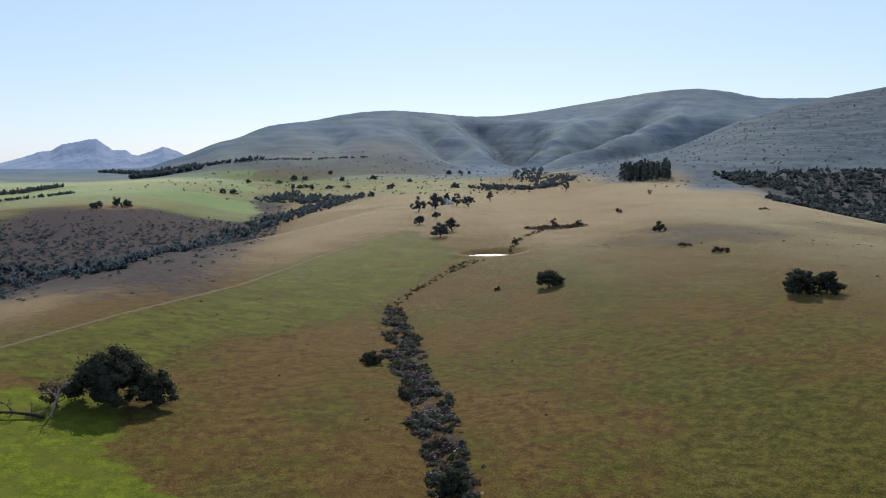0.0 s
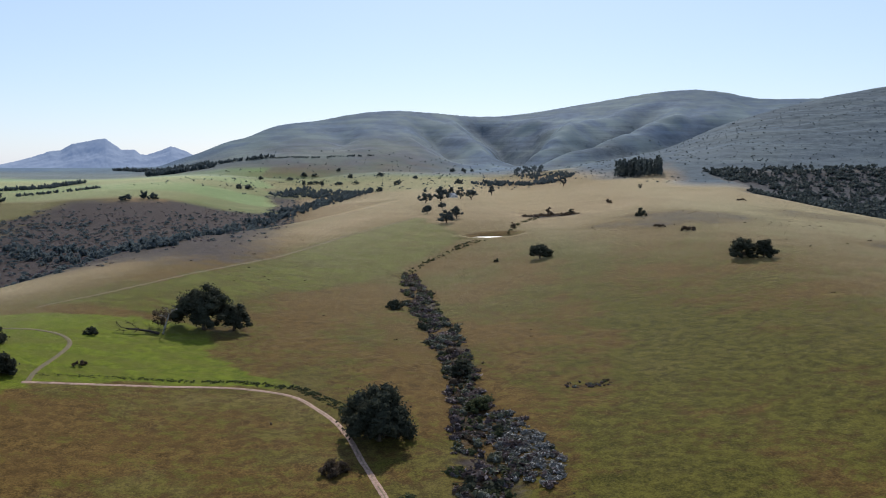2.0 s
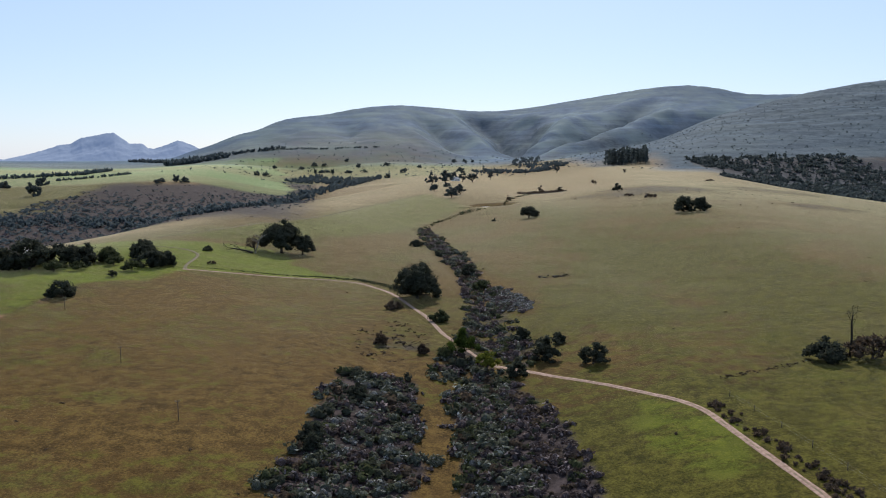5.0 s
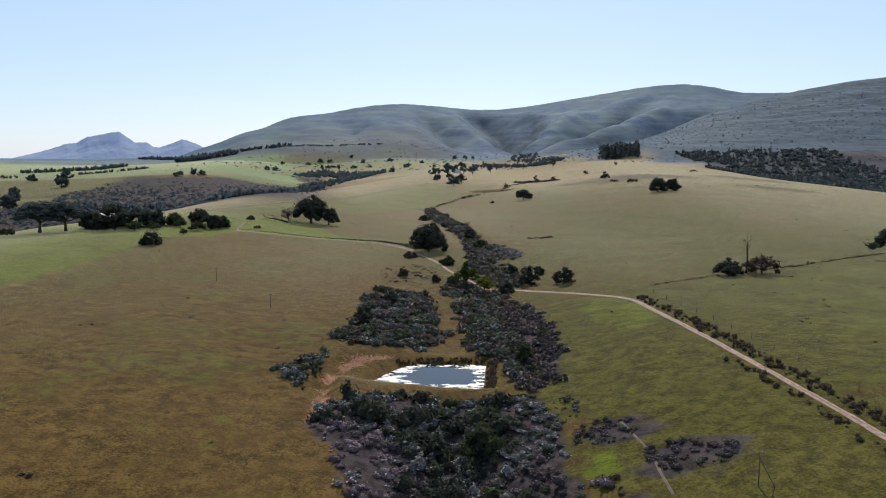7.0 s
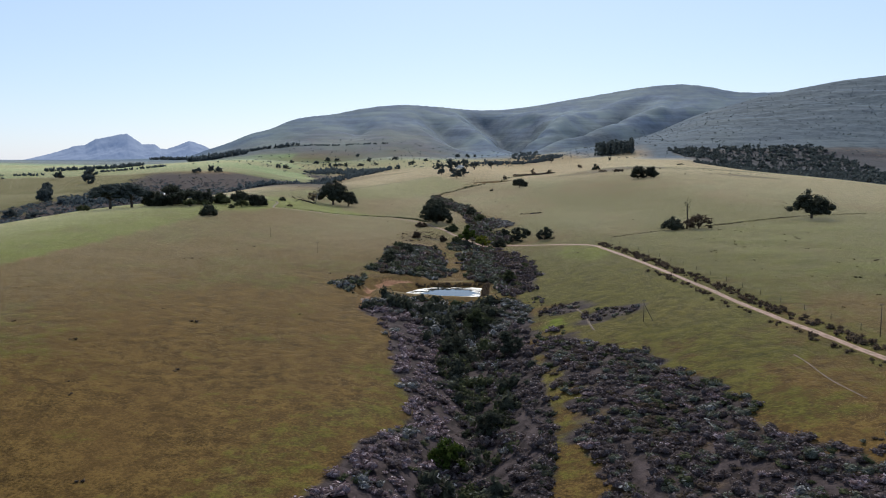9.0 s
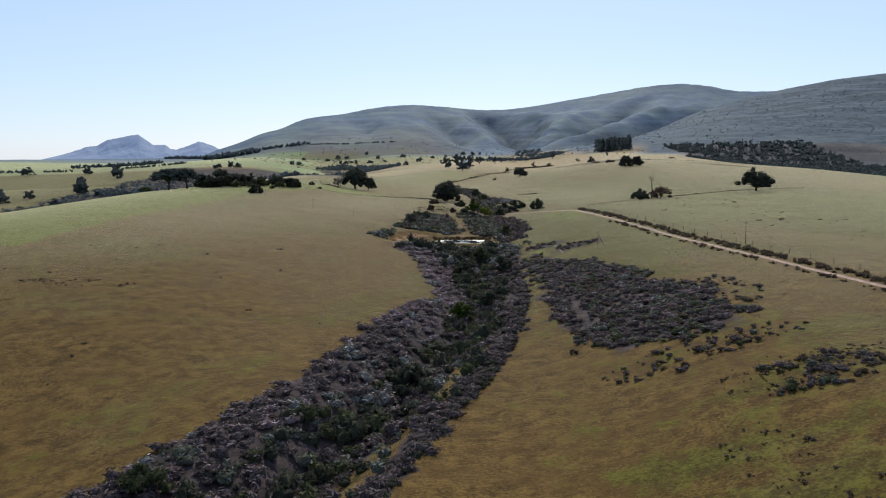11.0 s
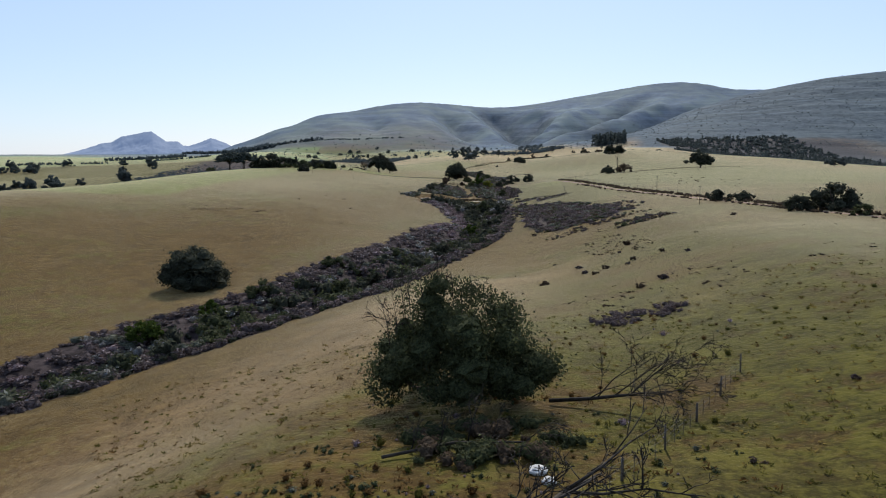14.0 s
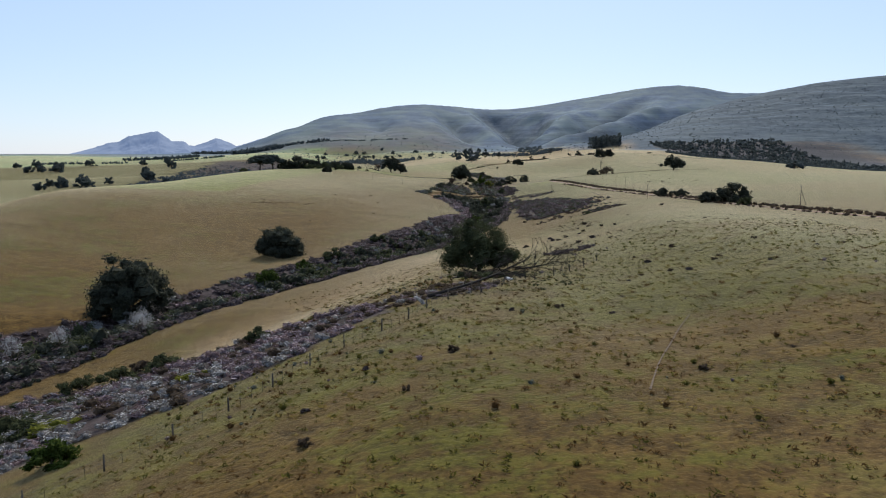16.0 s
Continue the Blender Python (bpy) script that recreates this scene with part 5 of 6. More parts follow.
    stuff("ravine_bushes", FAR_SHRUBS, x, y, s, s, HAZY_WOOD, "dark bushes filling the ravines of the hill", "scrub", 136)
    x, y = rng.uniform(-500, 300, 420), rng.uniform(1100, 1900, 420)
    s = rng.uniform(1.5, 3.6, len(x))
    stuff("hill_bushes", FAR_SHRUBS, x, y, s, s * 1.2, HAZY_WOOD, "bushes dotted along far terraces", "scrub", 135)


build_far_woods()


# ---- single trees and bushes ----
def make_tree(name, h, w, bare, mat, clumps, per, leaf, seed, label, category="tree", flat=1.0, bark=None, open_=0.0):
    """A tree at the origin: trunk and limbs, and a crown of leaf sprays in uneven clumps. bare: share of the height below the crown."""
    rng = np.random.RandomState(seed)
    root = new(name)
    low = bare * h
    mid, half = (h + low) / 2, (h - low) / 2
    clumps, per = int(clumps * 1.45), int(per * .85)
    az, rr = rng.uniform(0, 6.283, clumps), np.sqrt(rng.uniform(.03, 1, clumps))
    lop = 1 + 0.16 * np.sin(az * 2 + rng.uniform(0, 6)) + 0.15 * np.sin(az * 5 + rng.uniform(0, 6))
    rc = np.minimum(w * .15, h * .28) * rng.uniform(.6, 1.2, clumps)
    reach = rr * lop * (w / 2 - .55 * rc)
    dome = np.sqrt(np.maximum(1 - (rr * .93) ** 2, 0))
    up = low + (h - low) * dome * rng.uniform(.03 if bare < .1 else .2, 1, clumps) ** .5 * rng.uniform(.9, 1.04, clumps) - rc * .5 * flat
    c = np.stack([np.cos(az) * reach, np.sin(az) * reach, np.maximum(up, low + .3 * rc * flat)], -1)
    parts = []
    lean = rng.normal(0, .04, 2) * h
    top = low + 0.55 * (h - low)
    trunk = np.array([(0, 0, -0.4), (lean[0] * .2, lean[1] * .2, low * .5), (lean[0] * .6, lean[1] * .6, low + .2 * half), (lean[0], lean[1], top)])
    tr = 0.028 * h + 0.012 * w
    parts.append(tube(trunk, [tr * 1.35, tr, tr * .8, tr * .3], 8))
    for q in rng.permutation(clumps)[:9]:
        s = rng.uniform(.35, .95)
        a = trunk[1] * (1 - s) + trunk[2] * s
        b = c[q]
        m = (a + b) / 2 + [0, 0, -0.06 * h * rng.uniform(-.5, 1)] + rng.normal(0, .02 * h, 3)
        parts.append(tube([a, m, b], [tr * .5, tr * .33, tr * .1], 5))
    v, f = joined(parts)
    piece("trunk", v, f, bark or BARK, root, smooth=True)
    k = rng.randint(0, clumps, clumps * per)
    k = k[rng.uniform(0, 1, len(k)) > open_ * (np.sin(k * 7.1) * .5 + .5)]
    o = globe(rng, len(k))
    o[:, 2] = o[:, 2] * .85 + .12
    p = c[k] + o * (rc[k] * rng.uniform(.62, 1.1, len(k)) * np.where(rng.uniform(0, 1, len(k)) < .14, 1.4, 1))[:, None] * [1, 1, .8 * flat]
    p[:, 2] = np.maximum(p[:, 2], 0.05)
    filled = [leaves(rng, p, o, leaf)]
    if open_ < .55:
        filled += [lump(c[q], rc[q] * .68, .8 * flat) for q in range(clumps) if rng.uniform() > open_]
    v, f = joined(filled)
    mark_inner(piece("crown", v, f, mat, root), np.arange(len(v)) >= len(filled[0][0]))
    return tagged(root, label, category)


def stand(ob, x, y, turn=0, scale=1.0):
    """Seat a thing at its place on the ground."""
    m = pose(x, y, ground_at(x, y), 0, 0, turn) @ Matrix.Scale(scale, 4)
    ob.matrix_basis = m
    return ob


def build_trees():
    T = make_tree
    stand(T("tree", 9.2, 11.2, .06, OLIVE, 60, 560, .12, 301, "broad dark evergreen tree over fallen dead branches", open_=0.5), -16.5, -430)
    stand(T("bush", 11, 17.5, 0.0, EVERGREEN, 56, 170, .3, 302, "large rounded dark evergreen bush alone in dry pasture", "bush"), -82, -300)
    stand(T("tree", 15.5, 20, .06, EVERGREEN, 56, 170, .3, 303, "large dense dark tree beside the stream", open_=0.2), -101, -379)
    stand(T("bush", 4.6, 10, 0.0, OLIVE, 22, 60, .36, 304, "spreading green bush below the large tree", "bush"), -104, -394)
    stand(T("bush", 4.2, 6.0, 0.0, OLIVE, 16, 60, .3, 305, "rounded green bush on the gully edge", "bush"), -60, -322)
    stand(T("bush", 3.6, 5.0, 0.0, FRESH, 14, 60, .28, 306, "bright green bush on the gully edge", "bush"), -67, -334)
    stand(T("bush", 3.4, 5.5, 0.0, OLIVE, 14, 55, .28, 307, "green bush standing on the gully bank", "bush"), -49, -293)
    stand(T("tree", 16.5, 20, .12, EVERGREEN, 60, 140, .34, 308, "large spreading tree in the green paddock", open_=0.1), -88.5, 193)
    stand(T("tree", 11, 12.5, .12, EVERGREEN, 30, 90, .32, 309, "smaller open-crowned tree beside the large one", open_=0.3), -79, 197)
    stand(T("tree", 8.5, 9, .12, HEATH, 20, 45, .42, 310, "half-bare greyish tree beside fallen timber", open_=0.8), -100, 187)
    stand(T("tree", 14, 17, .02, EVERGREEN, 54, 120, .34, 311, "dense rounded dark tree beside the track"), -18, 100)
    stand(T("tree", 9.5, 13.5, .12, EVERGREEN, 28, 55, .46, 312, "dark round tree alone on the open slope"), 51, 354)
    stand(T("tree", 10.5, 13.5, .04, EVERGREEN, 28, 55, .46, 313, "dark spreading tree on the open slope"), 137, 281)
    stand(T("tree", 9.0, 11.5, .04, EVERGREEN, 24, 50, .46, 314, "dark tree grown together with its neighbour"), 146, 279)
    stand(T("bush", 7.5, 8, .03, EVERGREEN, 16, 40, .46, 315, "small dark bush on the brow", "bush"), 148, 506)
    stand(T("bush", 5.6, 9, .02, EVERGREEN, 20, 55, .4, 316, "dark bush at the ditch beside a dead trunk", "bush"), 78, -6)
    stand(T("tree", 6.2, 10.5, .10, HEATH, 22, 60, .36, 317, "half-bare spreading bush beside the dead trunk", "tree", open_=0.5), 88, -7)
    stand(T("tree", 12, 17, .12, EVERGREEN, 34, 60, .46, 318, "wide dark tree in the cattle pasture", open_=0.5), 142, 12)
    stand(T("tree", 6.8, 11.5, .05, EVERGREEN, 28, 70, .34, 319, "low spreading dark tree beside the track", open_=0.4), 72, -304)
    stand(T("bush", 4.2, 7.5, .0, EVERGREEN, 16, 60, .3, 320, "dark bush beside the spreading tree", "bush"), 64, -303)
    stand(T("bush", 3.0, 5.0, .0, OLIVE, 12, 60, .26, 321, "small windblown bush on the verge", "bush"), 69, -322)
    stand(T("bush", 3.8, 6.5, .0, EVERGREEN, 16, 50, .32, 322, "dark bush on the track verge", "bush"), 62.5, -250)
    stand(T("bush", 3.2, 7.5, .0, EVERGREEN, 16, 50, .32, 323, "low dark bush on the track verge", "bush"), 67, -258)
    # farmyard trees
    stand(T("umbrella_pine", 14, 21, .38, NEEDLES, 52, 90, .4, 324, "flat-topped umbrella pine at the farmyard", flat=.6), -196, 101)
    stand(T("umbrella_pine", 13.5, 20, .38, NEEDLES, 48, 90, .4, 325, "umbrella pine with a flat dark crown", flat=.6), -185, 103)
    for k, (x, y, h, w, m, lab) in enumerate(((-172, 105, 9.5, 13, EVERGREEN, "rounded dark tree beside the pines"), (-163, 104, 12.8, 15, EVERGREEN, "tall dark tree at the farmyard"), (-155, 112, 10.5, 13, EVERGREEN, "broad dark tree at the farmyard"), (-149, 117, 9.5, 12, EVERGREEN, "tall rounded tree at the farmyard"),
                                              (-142, 124, 6.5, 9, OLIVE, "olive-green tree at the farmyard"), (-133, 134, 6, 8, EVERGREEN, "dark tree at the orchard edge"), (-123, 118, 8, 10.5, EVERGREEN, "dense dark tree at the paddock gate"), (-119.5, 123, 6.5, 8, EVERGREEN, "smaller dark tree at the paddock gate"),
                                              (-139, 150, 6, 10, EVERGREEN, "low dark tree behind the orchard"), (-178, 116, 8, 11, EVERGREEN, "dark tree behind the pines"), (-167, 114, 8, 12, EVERGREEN, "dark tree behind the farmyard"))):
        stand(T("tree", h, w, .03, m, 30, 60, .42, 326 + k, lab), x, y)
    for k, (x, y, h, w) in enumerate(((-126, 107, 4.5, 6.5), (-152, 100, 4.6, 9), (-145, 104, 3.6, 6), (-137, 116, 4, 6), (-210, 99, 3.6, 8))):
        stand(T("fruit_tree", h, w, .12, OLIVE, 14, 55, .32, 360 + k, "small orchard tree on the bright grass", open_=.15), x, y)
    stand(T("bush", 5.6, 9.5, .0, EVERGREEN, 22, 60, .36, 340, "round dark bush at the paddock corner", "bush"), -129, 61)
    stand(T("bush", 3.0, 3.6, .0, EVERGREEN, 10, 50, .26, 341, "small dark bush on bright grass", "bush"), -128, 94)
    stand(T("bush", 2.6, 5.2, .0, EVERGREEN, 12, 50, .28, 342, "low dark bush in the green paddock", "bush"), -117, 169)
    stand(T("bush", 1.6, 4, .0, HEATH, 8, 40, .28, 343, "low brown bush in the green paddock", "bush"), -106, 138)
    # along the stream by the track
    stand(T("tree", 9, 7.5, .16, FRESH, 22, 70, .34, 344, "green tree with a bare trunk at the stream crossing", open_=.2), -3, 29)
    stand(T("tree", 7, 6, .22, YELLOW, 16, 55, .32, 345, "yellow-green tree beside the track"), 3, 18)
    for k, (x, y, h, w, m, lab) in enumerate(((19, 20, 7, 8.5, EVERGREEN, "dark round bush beside the track"), (29, 11, 6, 7.5, EVERGREEN, "dark round bush with pale dead twigs"), (10, 12, 5, 6, EVERGREEN, "dark bush at the stream crossing"),
                                              (-8, 28, 3.4, 5, OLIVE, "dark green bush by the track"), (-26, 83, 3, 6, HEATH, "brown bush below the track"), (-26, 37, 4, 3.6, HEATH, "upright brown bush on the slope"), (-14, 30, 3, 3, HEATH, "small reddish bush on the slope"),
                                              (-24, 247, 4.2, 9, EVERGREEN, "dark low bush at the head of the thicket"), (2, 150, 6, 7, EVERGREEN, "dark round bush in the thicket"), (6, 122, 4.5, 7, OLIVE, "rounded bush in the thicket"), (15, 44, 4, 5, EVERGREEN, "dark bush in the scrub"),
                                              (24, 34, 3.2, 4, EVERGREEN, "small dark bush at the scrub edge"), (-10, 66, 4, 6, OLIVE, "olive bush beside the track"), (-33, -35, 4.5, 6, EVERGREEN, "dark bush above the eroded bank"), (-28, -8, 3.5, 6, EVERGREEN, "dark bush on the slope"), (8, -66, 4.2, 5, OLIVE, "grey-green bush beside the dam"),
                                              (-4, -108, 7, 8, OLIVE, "tall green bush in the gully"), (-10, -128, 6, 7, EVERGREEN, "dark bush deep in the gully"), (2, -135, 6.5, 8, EVERGREEN, "dark tall bush in the gully"), (-12, -190, 5, 6, FRESH, "green bush deep in the gully"), (-4, -178, 5.5, 6, EVERGREEN, "dark bush in the gully bed"),
                                              (-22, -240, 4.5, 6, EVERGREEN, "dark bush in the gully bed"), (-38, -300, 5, 5, EVERGREEN, "dark upright bush in the gully"), (-44, -312, 5, 6, OLIVE, "green bush in the gully bed"), (-62, -346, 5, 8, OLIVE, "spreading green bush in the gully"), (-74, -350, 4.5, 6, FRESH, "bright green bush in the gully"))):
        stand(T("bush", h, w, .0, m, 20, 85, .24, 350 + k, lab, "bush"), x, y)
    for k, (x, y, h, w, m, lab) in enumerate(((-79, -444, 2.6, 7, OLIVE, "low green bush at the edge of pale scrub"), (-70, -450, 2.4, 6, OLIVE, "low green bush at the edge of pale scrub"), (-61, -456, 2.5, 6, OLIVE, "green bush at the edge of pale scrub"), (-47, -458, 2.0, 3.2, OLIVE, "small green bush among lilac scrub"),
                                              (-53, -499, 2.3, 4.0, FRESH, "small green bush below the fence"), (-66, -481, 2.0, 4.2, OLIVE, "green bush in the pale scrub"), (-72, -474, 2.0, 4.2, OLIVE, "green bush in the pale scrub"), (-71, -441, 2.4, 3.6, HEATH, "brown bush above the pale scrub"))):
        stand(T("bush", h, w, .0, m, 16, 110, .16, 460 + k, lab, "bush"), x, y)
    # pale blossoming saplings low on the stream
    for k, (x, y) in enumerate(((-105, -420), (-100, -412), (-103, -392), (-98, -386), (-96, -378), (-85, -409), (-89, -398), (-113, -418))):
        stand(T("sapling", 5.6, 4.6, .10, BLOSSOM, 26, 70, .085, 390 + k, "pale leafless sapling with whitish twigs", "sapling", open_=.7), x, y)
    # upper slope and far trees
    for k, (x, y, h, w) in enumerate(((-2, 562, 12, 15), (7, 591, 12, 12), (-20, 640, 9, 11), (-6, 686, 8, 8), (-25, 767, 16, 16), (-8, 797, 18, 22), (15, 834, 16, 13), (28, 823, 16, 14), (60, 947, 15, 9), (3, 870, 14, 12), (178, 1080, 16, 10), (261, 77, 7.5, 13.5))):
        stand(T("tree", h, w, .10, HAZY_TREE, 18, 34, .6, 400 + k, "dark tree in the group on the rise" if k < 11 else "low dark tree on the far brow"), x, y)
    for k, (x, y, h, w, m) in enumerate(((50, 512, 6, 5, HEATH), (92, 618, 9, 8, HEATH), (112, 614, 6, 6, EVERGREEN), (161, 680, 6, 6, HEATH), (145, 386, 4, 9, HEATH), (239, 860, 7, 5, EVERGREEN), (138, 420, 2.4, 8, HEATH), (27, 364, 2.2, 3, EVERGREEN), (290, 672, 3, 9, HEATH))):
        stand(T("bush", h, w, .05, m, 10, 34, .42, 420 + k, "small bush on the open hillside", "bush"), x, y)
    far = [T("tree", 9, 11, .03, HAZY_TREE, 16, 30, .75, 440 + k, "far field tree on the terraced slope") for k in range(3)]
    spots = ((-381, 1460), (-352, 1190), (-340, 1210), (-280, 1390), (-268, 1400), (-258, 1405), (-240, 1366), (-206, 1352), (-170, 1332), (-124, 1150), (-109, 1130), (-88, 1265), (-63, 1417), (-313, 1567), (-290, 1571), (-245, 1627), (14, 1700), (40, 1710), (60, 1720), (20, 1243), (-330, 1500), (-200, 1480), (-140, 1500),
             (-759, 805), (-770, 812), (-819, 814), (-842, 880), (-626, 534), (-600, 520), (-575, 530), (-545, 552), (-505, 600), (-745, 899), (-634, 886), (-596, 916), (-412, 884), (-393, 895), (-380, 893), (-547, 803), (-528, 646), (-460, 454), (-432, 447), (-500, 600), (-795, 816), (-785, 857), (-607, 473), (-596, 513), (-558, 512), (-896, 906), (-544, 683))
    rng = np.random.RandomState(57)
    for k, (x, y) in enumerate(spots):
        m = pose(x, y, ground_at(x, y), 0, 0, rng.uniform(0, 360)) @ Matrix.Diagonal((*[rng.uniform(.8, 1.3) * (1.5 if x < -480 else 1)] * 2, rng.uniform(.75, 1.35) * (1.6 if x < -480 else 1), 1))
        if k < 3:
            far[k].matrix_basis = m
        else:
            copy_thing(far[k % 3], m)


build_trees()


# ---- single low shrubs in the pasture ----
def build_shrubs():
    kinds = [make_tree("shrub", h, w, .0, m, 7, 60, .13, 480 + k, lab, "shrub") for k, (h, w, m, lab) in enumerate((
        (.75, 1.5, HEATH, "low dark brown shrub dotted on the pasture"), (.6, 1.2, MOORLAND, "small dark heathy shrub on the pasture"), (.9, 1.5, HEATH, "rounded brown shrub standing in short grass"), (.55, 1.7, MOORLAND, "flat spreading dark shrub in the grass")))]
    spots = ((-1.2, -348.6), (6.9, -343.9), (10.3, -345.9), (13.6, -349.5), (15.3, -346.5), (7.5, -333.3), (7.8, -349.3), (4.9, -315.5), (19.9, -348.2), (21.8, -356.9), (7.6, -243.8), (35.6, -288), (47.8, -306), (12.3, -377), (8.5, -379), (16.3, -329.7), (19.5, -322),
             (-14, -473.4), (-8.5, -472.5), (-3.5, -477.7), (8.9, -455), (10.7, -457.5), (15.2, -454), (19.5, -462), (-20.5, -492.3), (-28, -493.6), (-23.8, -502.4), (-31.4, -502.7), (-29.7, -510.8), (8.8, -434.5), (5.4, -453.5), (3, -456.5), (15.3, -433.3), (8.9, -443), (26, -440), (30, -452), (-2, -503))
    rng = np.random.RandomState(59)
    for k, (x, y) in enumerate(spots):
        size = rng.uniform(.75, 1.25) * (.6 if y < -425 else .95)
        m = pose(x, y, ground_at(x, y) - .03, 0, 0, rng.uniform(0, 360)) @ Matrix.Scale(size, 4)
        if k < len(kinds):
            ob = kinds[k]
            ob.matrix_basis = m
        else:
            ob = copy_thing(kinds[k % len(kinds)], m)
        tagged(ob, group="shrubs dotted over the pasture")


build_shrubs()


def build_rock(x, y, r, seed):
    rng = np.random.RandomState(seed)
    bm = bmesh.new()
    bmesh.ops.create_icosphere(bm, subdivisions=3, radius=r)
    for v in bm.verts:
        q = v.co * (2.2 / r)
        v.co *= 1 + .22 * noise.noise(q + Vector((seed, 0, 0))) + .08 * noise.noise(q * 3)
        v.co.z *= .55
    me = bpy.data.meshes.new("rock")
    bm.to_mesh(me)
    bm.free()
    me.materials.append(STONE)
    ob = new("rock", me)
    ob.matrix_basis = pose(x, y, ground_at(x, y) + r * .2, 0, 0, rng.uniform(0, 360))
    return tagged(ob, "pale weathered rock lying in rank grass", "rock")


STONE = plain("pale_stone", (0.30, 0.29, 0.28), (0.55, 0.54, 0.52), 5, 0.9, 0.02)
build_rock(-12.6, -444.6, .5, 3)
build_rock(-12.2, -446.0, .4, 5)


# ---- dead timber ----
GREYWOOD = plain("grey_wood", (0.05, 0.045, 0.04), (0.50, 0.46, 0.42), 3, 0.8, 0.02, stretch=(1, 1, 0.3))
def twigs(rng, start, way, length, radius, depth, parts, droop=0.0):
    """Bare branching limbs."""
    way = way / np.linalg.norm(way)
    bend = rng.normal(0, .12, 3)
    mid = start + (way + bend) * length * .5
    end = start + (way + bend * .4 + np.array([0, 0, -droop])) * length
    parts.append(tube([start, mid, end], [radius, radius * .75, radius * .45], 5 if radius > .05 else 4))
    if depth:
        for _ in range(rng.randint(2, 5)):
            s = rng.uniform(.3, 1.0)
            d = way + rng.normal(0, .55, 3)
            twigs(rng, start * (1 - s) + end * s, d, length * rng.uniform(.4, .7), max(radius * .55, .018), depth - 1, parts, droop)


def dead_limbs(name, seed, spine, radii, forks, mat, label, category, tag="limb"):
    """A dead tree: trunk along the spine, with bare limbs from it. forks: place along the spine, way, length, radius."""
    rng = np.random.RandomState(seed)
    root = new(name)
    o = np.asarray(spine[0], float)
    base = (o[0], o[1], ground_at(o[0], o[1]))
    root.matrix_basis = pose(*base)
    pts = np.array([(x - o[0], y - o[1], ground_at(x, y) + h - base[2]) for x, y, h in spine])
    v, f = tube(pts, radii, 9)
    piece("trunk", v, f, mat, root, smooth=True)
    for t, way, length, radius in forks:
        parts = []
        i = min(int(t), len(pts) - 2)
        p = pts[i] * (1 - (t - i)) + pts[i + 1] * (t - i)
        twigs(rng, p, np.array(way, float), length, radius, 4 if seed in (501, 502) else 3, parts)
        v, f = joined(parts)
        piece(tag, v, f, mat, root, smooth=True)
    return tagged(root, label, category)


dead_limbs("fallen_tree", 501, [(-24, -461, .35), (-21, -460, .75), (-18, -458.4, 1.3), (-15, -456, 2.0), (-12.6, -453.6, 2.7)], [.24, .21, .17, .13, .08],
           [(1.6, (.1, .2, 1), 1.6, .07), (2.2, (.2, -.5, -.5), 2.2, .08), (2.6, (.5, .2, .6), 2.6, .08), (3.0, (.8, -.4, .1), 3.2, .09), (3.3, (.9, .3, .4), 3.4, .09), (3.6, (1, -.2, -.3), 3.4, .08), (4, (.9, .5, .5), 3.6, .08), (4, (1, 0, .1), 3.4, .08), (4, (.7, .9, -.1), 2.8, .07), (3.4, (.3, -.8, -.4), 2.8, .07)],
           DEAD, "fallen dead tree with a long trunk and bare branches", "fallen tree")
dead_limbs("fallen_tree", 502, [(-10.5, -432, .3), (-8, -433, .6), (-5.5, -434.2, 1.1)], [.15, .13, .09],
           [(1.0, (.6, -.8, .5), 3.2, .05), (1.2, (.8, -.5, .9), 3.4, .05), (1.6, (.9, -.2, .8), 3.6, .05), (2, (1, 0, .5), 4.2, .05), (2, (1, -.5, .25), 4.2, .05), (2, (.8, .4, .6), 4.0, .05), (2, (1, -.1, .9), 3.6, .05), (2, (.7, -.9, .2), 3.8, .05), (1.8, (1, .3, .1), 4.2, .045)],
           DEAD, "bare grey crown of a fallen tree lying in grass", "fallen tree")
dead_limbs("stump", 503, [(-24.3, -464.6, -.2), (-24.6, -464.4, .35), (-25.1, -464.2, .75), (-25.6, -464.0, 1.05)], [.3, .24, .2, .12], [(1.6, (-.5, .3, .6), .7, .08)], GREYWOOD, "broken bleached tree stump leaning beside the fence", "stump")
dead_limbs("dead_tree", 504, [(84, -5, -.2), (84.2, -5, 4), (83.9, -5, 8), (84.1, -5, 10.5)], [.32, .26, .2, .08], [(1.6, (.5, .2, 1), 2.4, .07), (2.1, (-.6, 0, 1), 2.2, .06), (2.5, (.5, -.3, 1), 1.8, .05), (3, (-.2, .2, 1), 1.6, .05)], DEAD, "tall bare dead trunk standing between bushes", "dead tree")
dead_limbs("leaning_trunk", 505, [(-98.5, 180.5, -.2), (-97.6, 180.6, 2.6), (-96.8, 181, 5.2), (-96.3, 181.3, 7.2)], [.34, .28, .22, .13], [(2, (-.8, 0, .8), 3, .1), (2.5, (.6, .2, .8), 3, .1), (3, (-.4, .3, 1), 2.4, .08), (3, (.7, -.2, .7), 2.4, .08)], GREYWOOD, "pale leaning bare trunk beside the paddock tree", "dead tree")
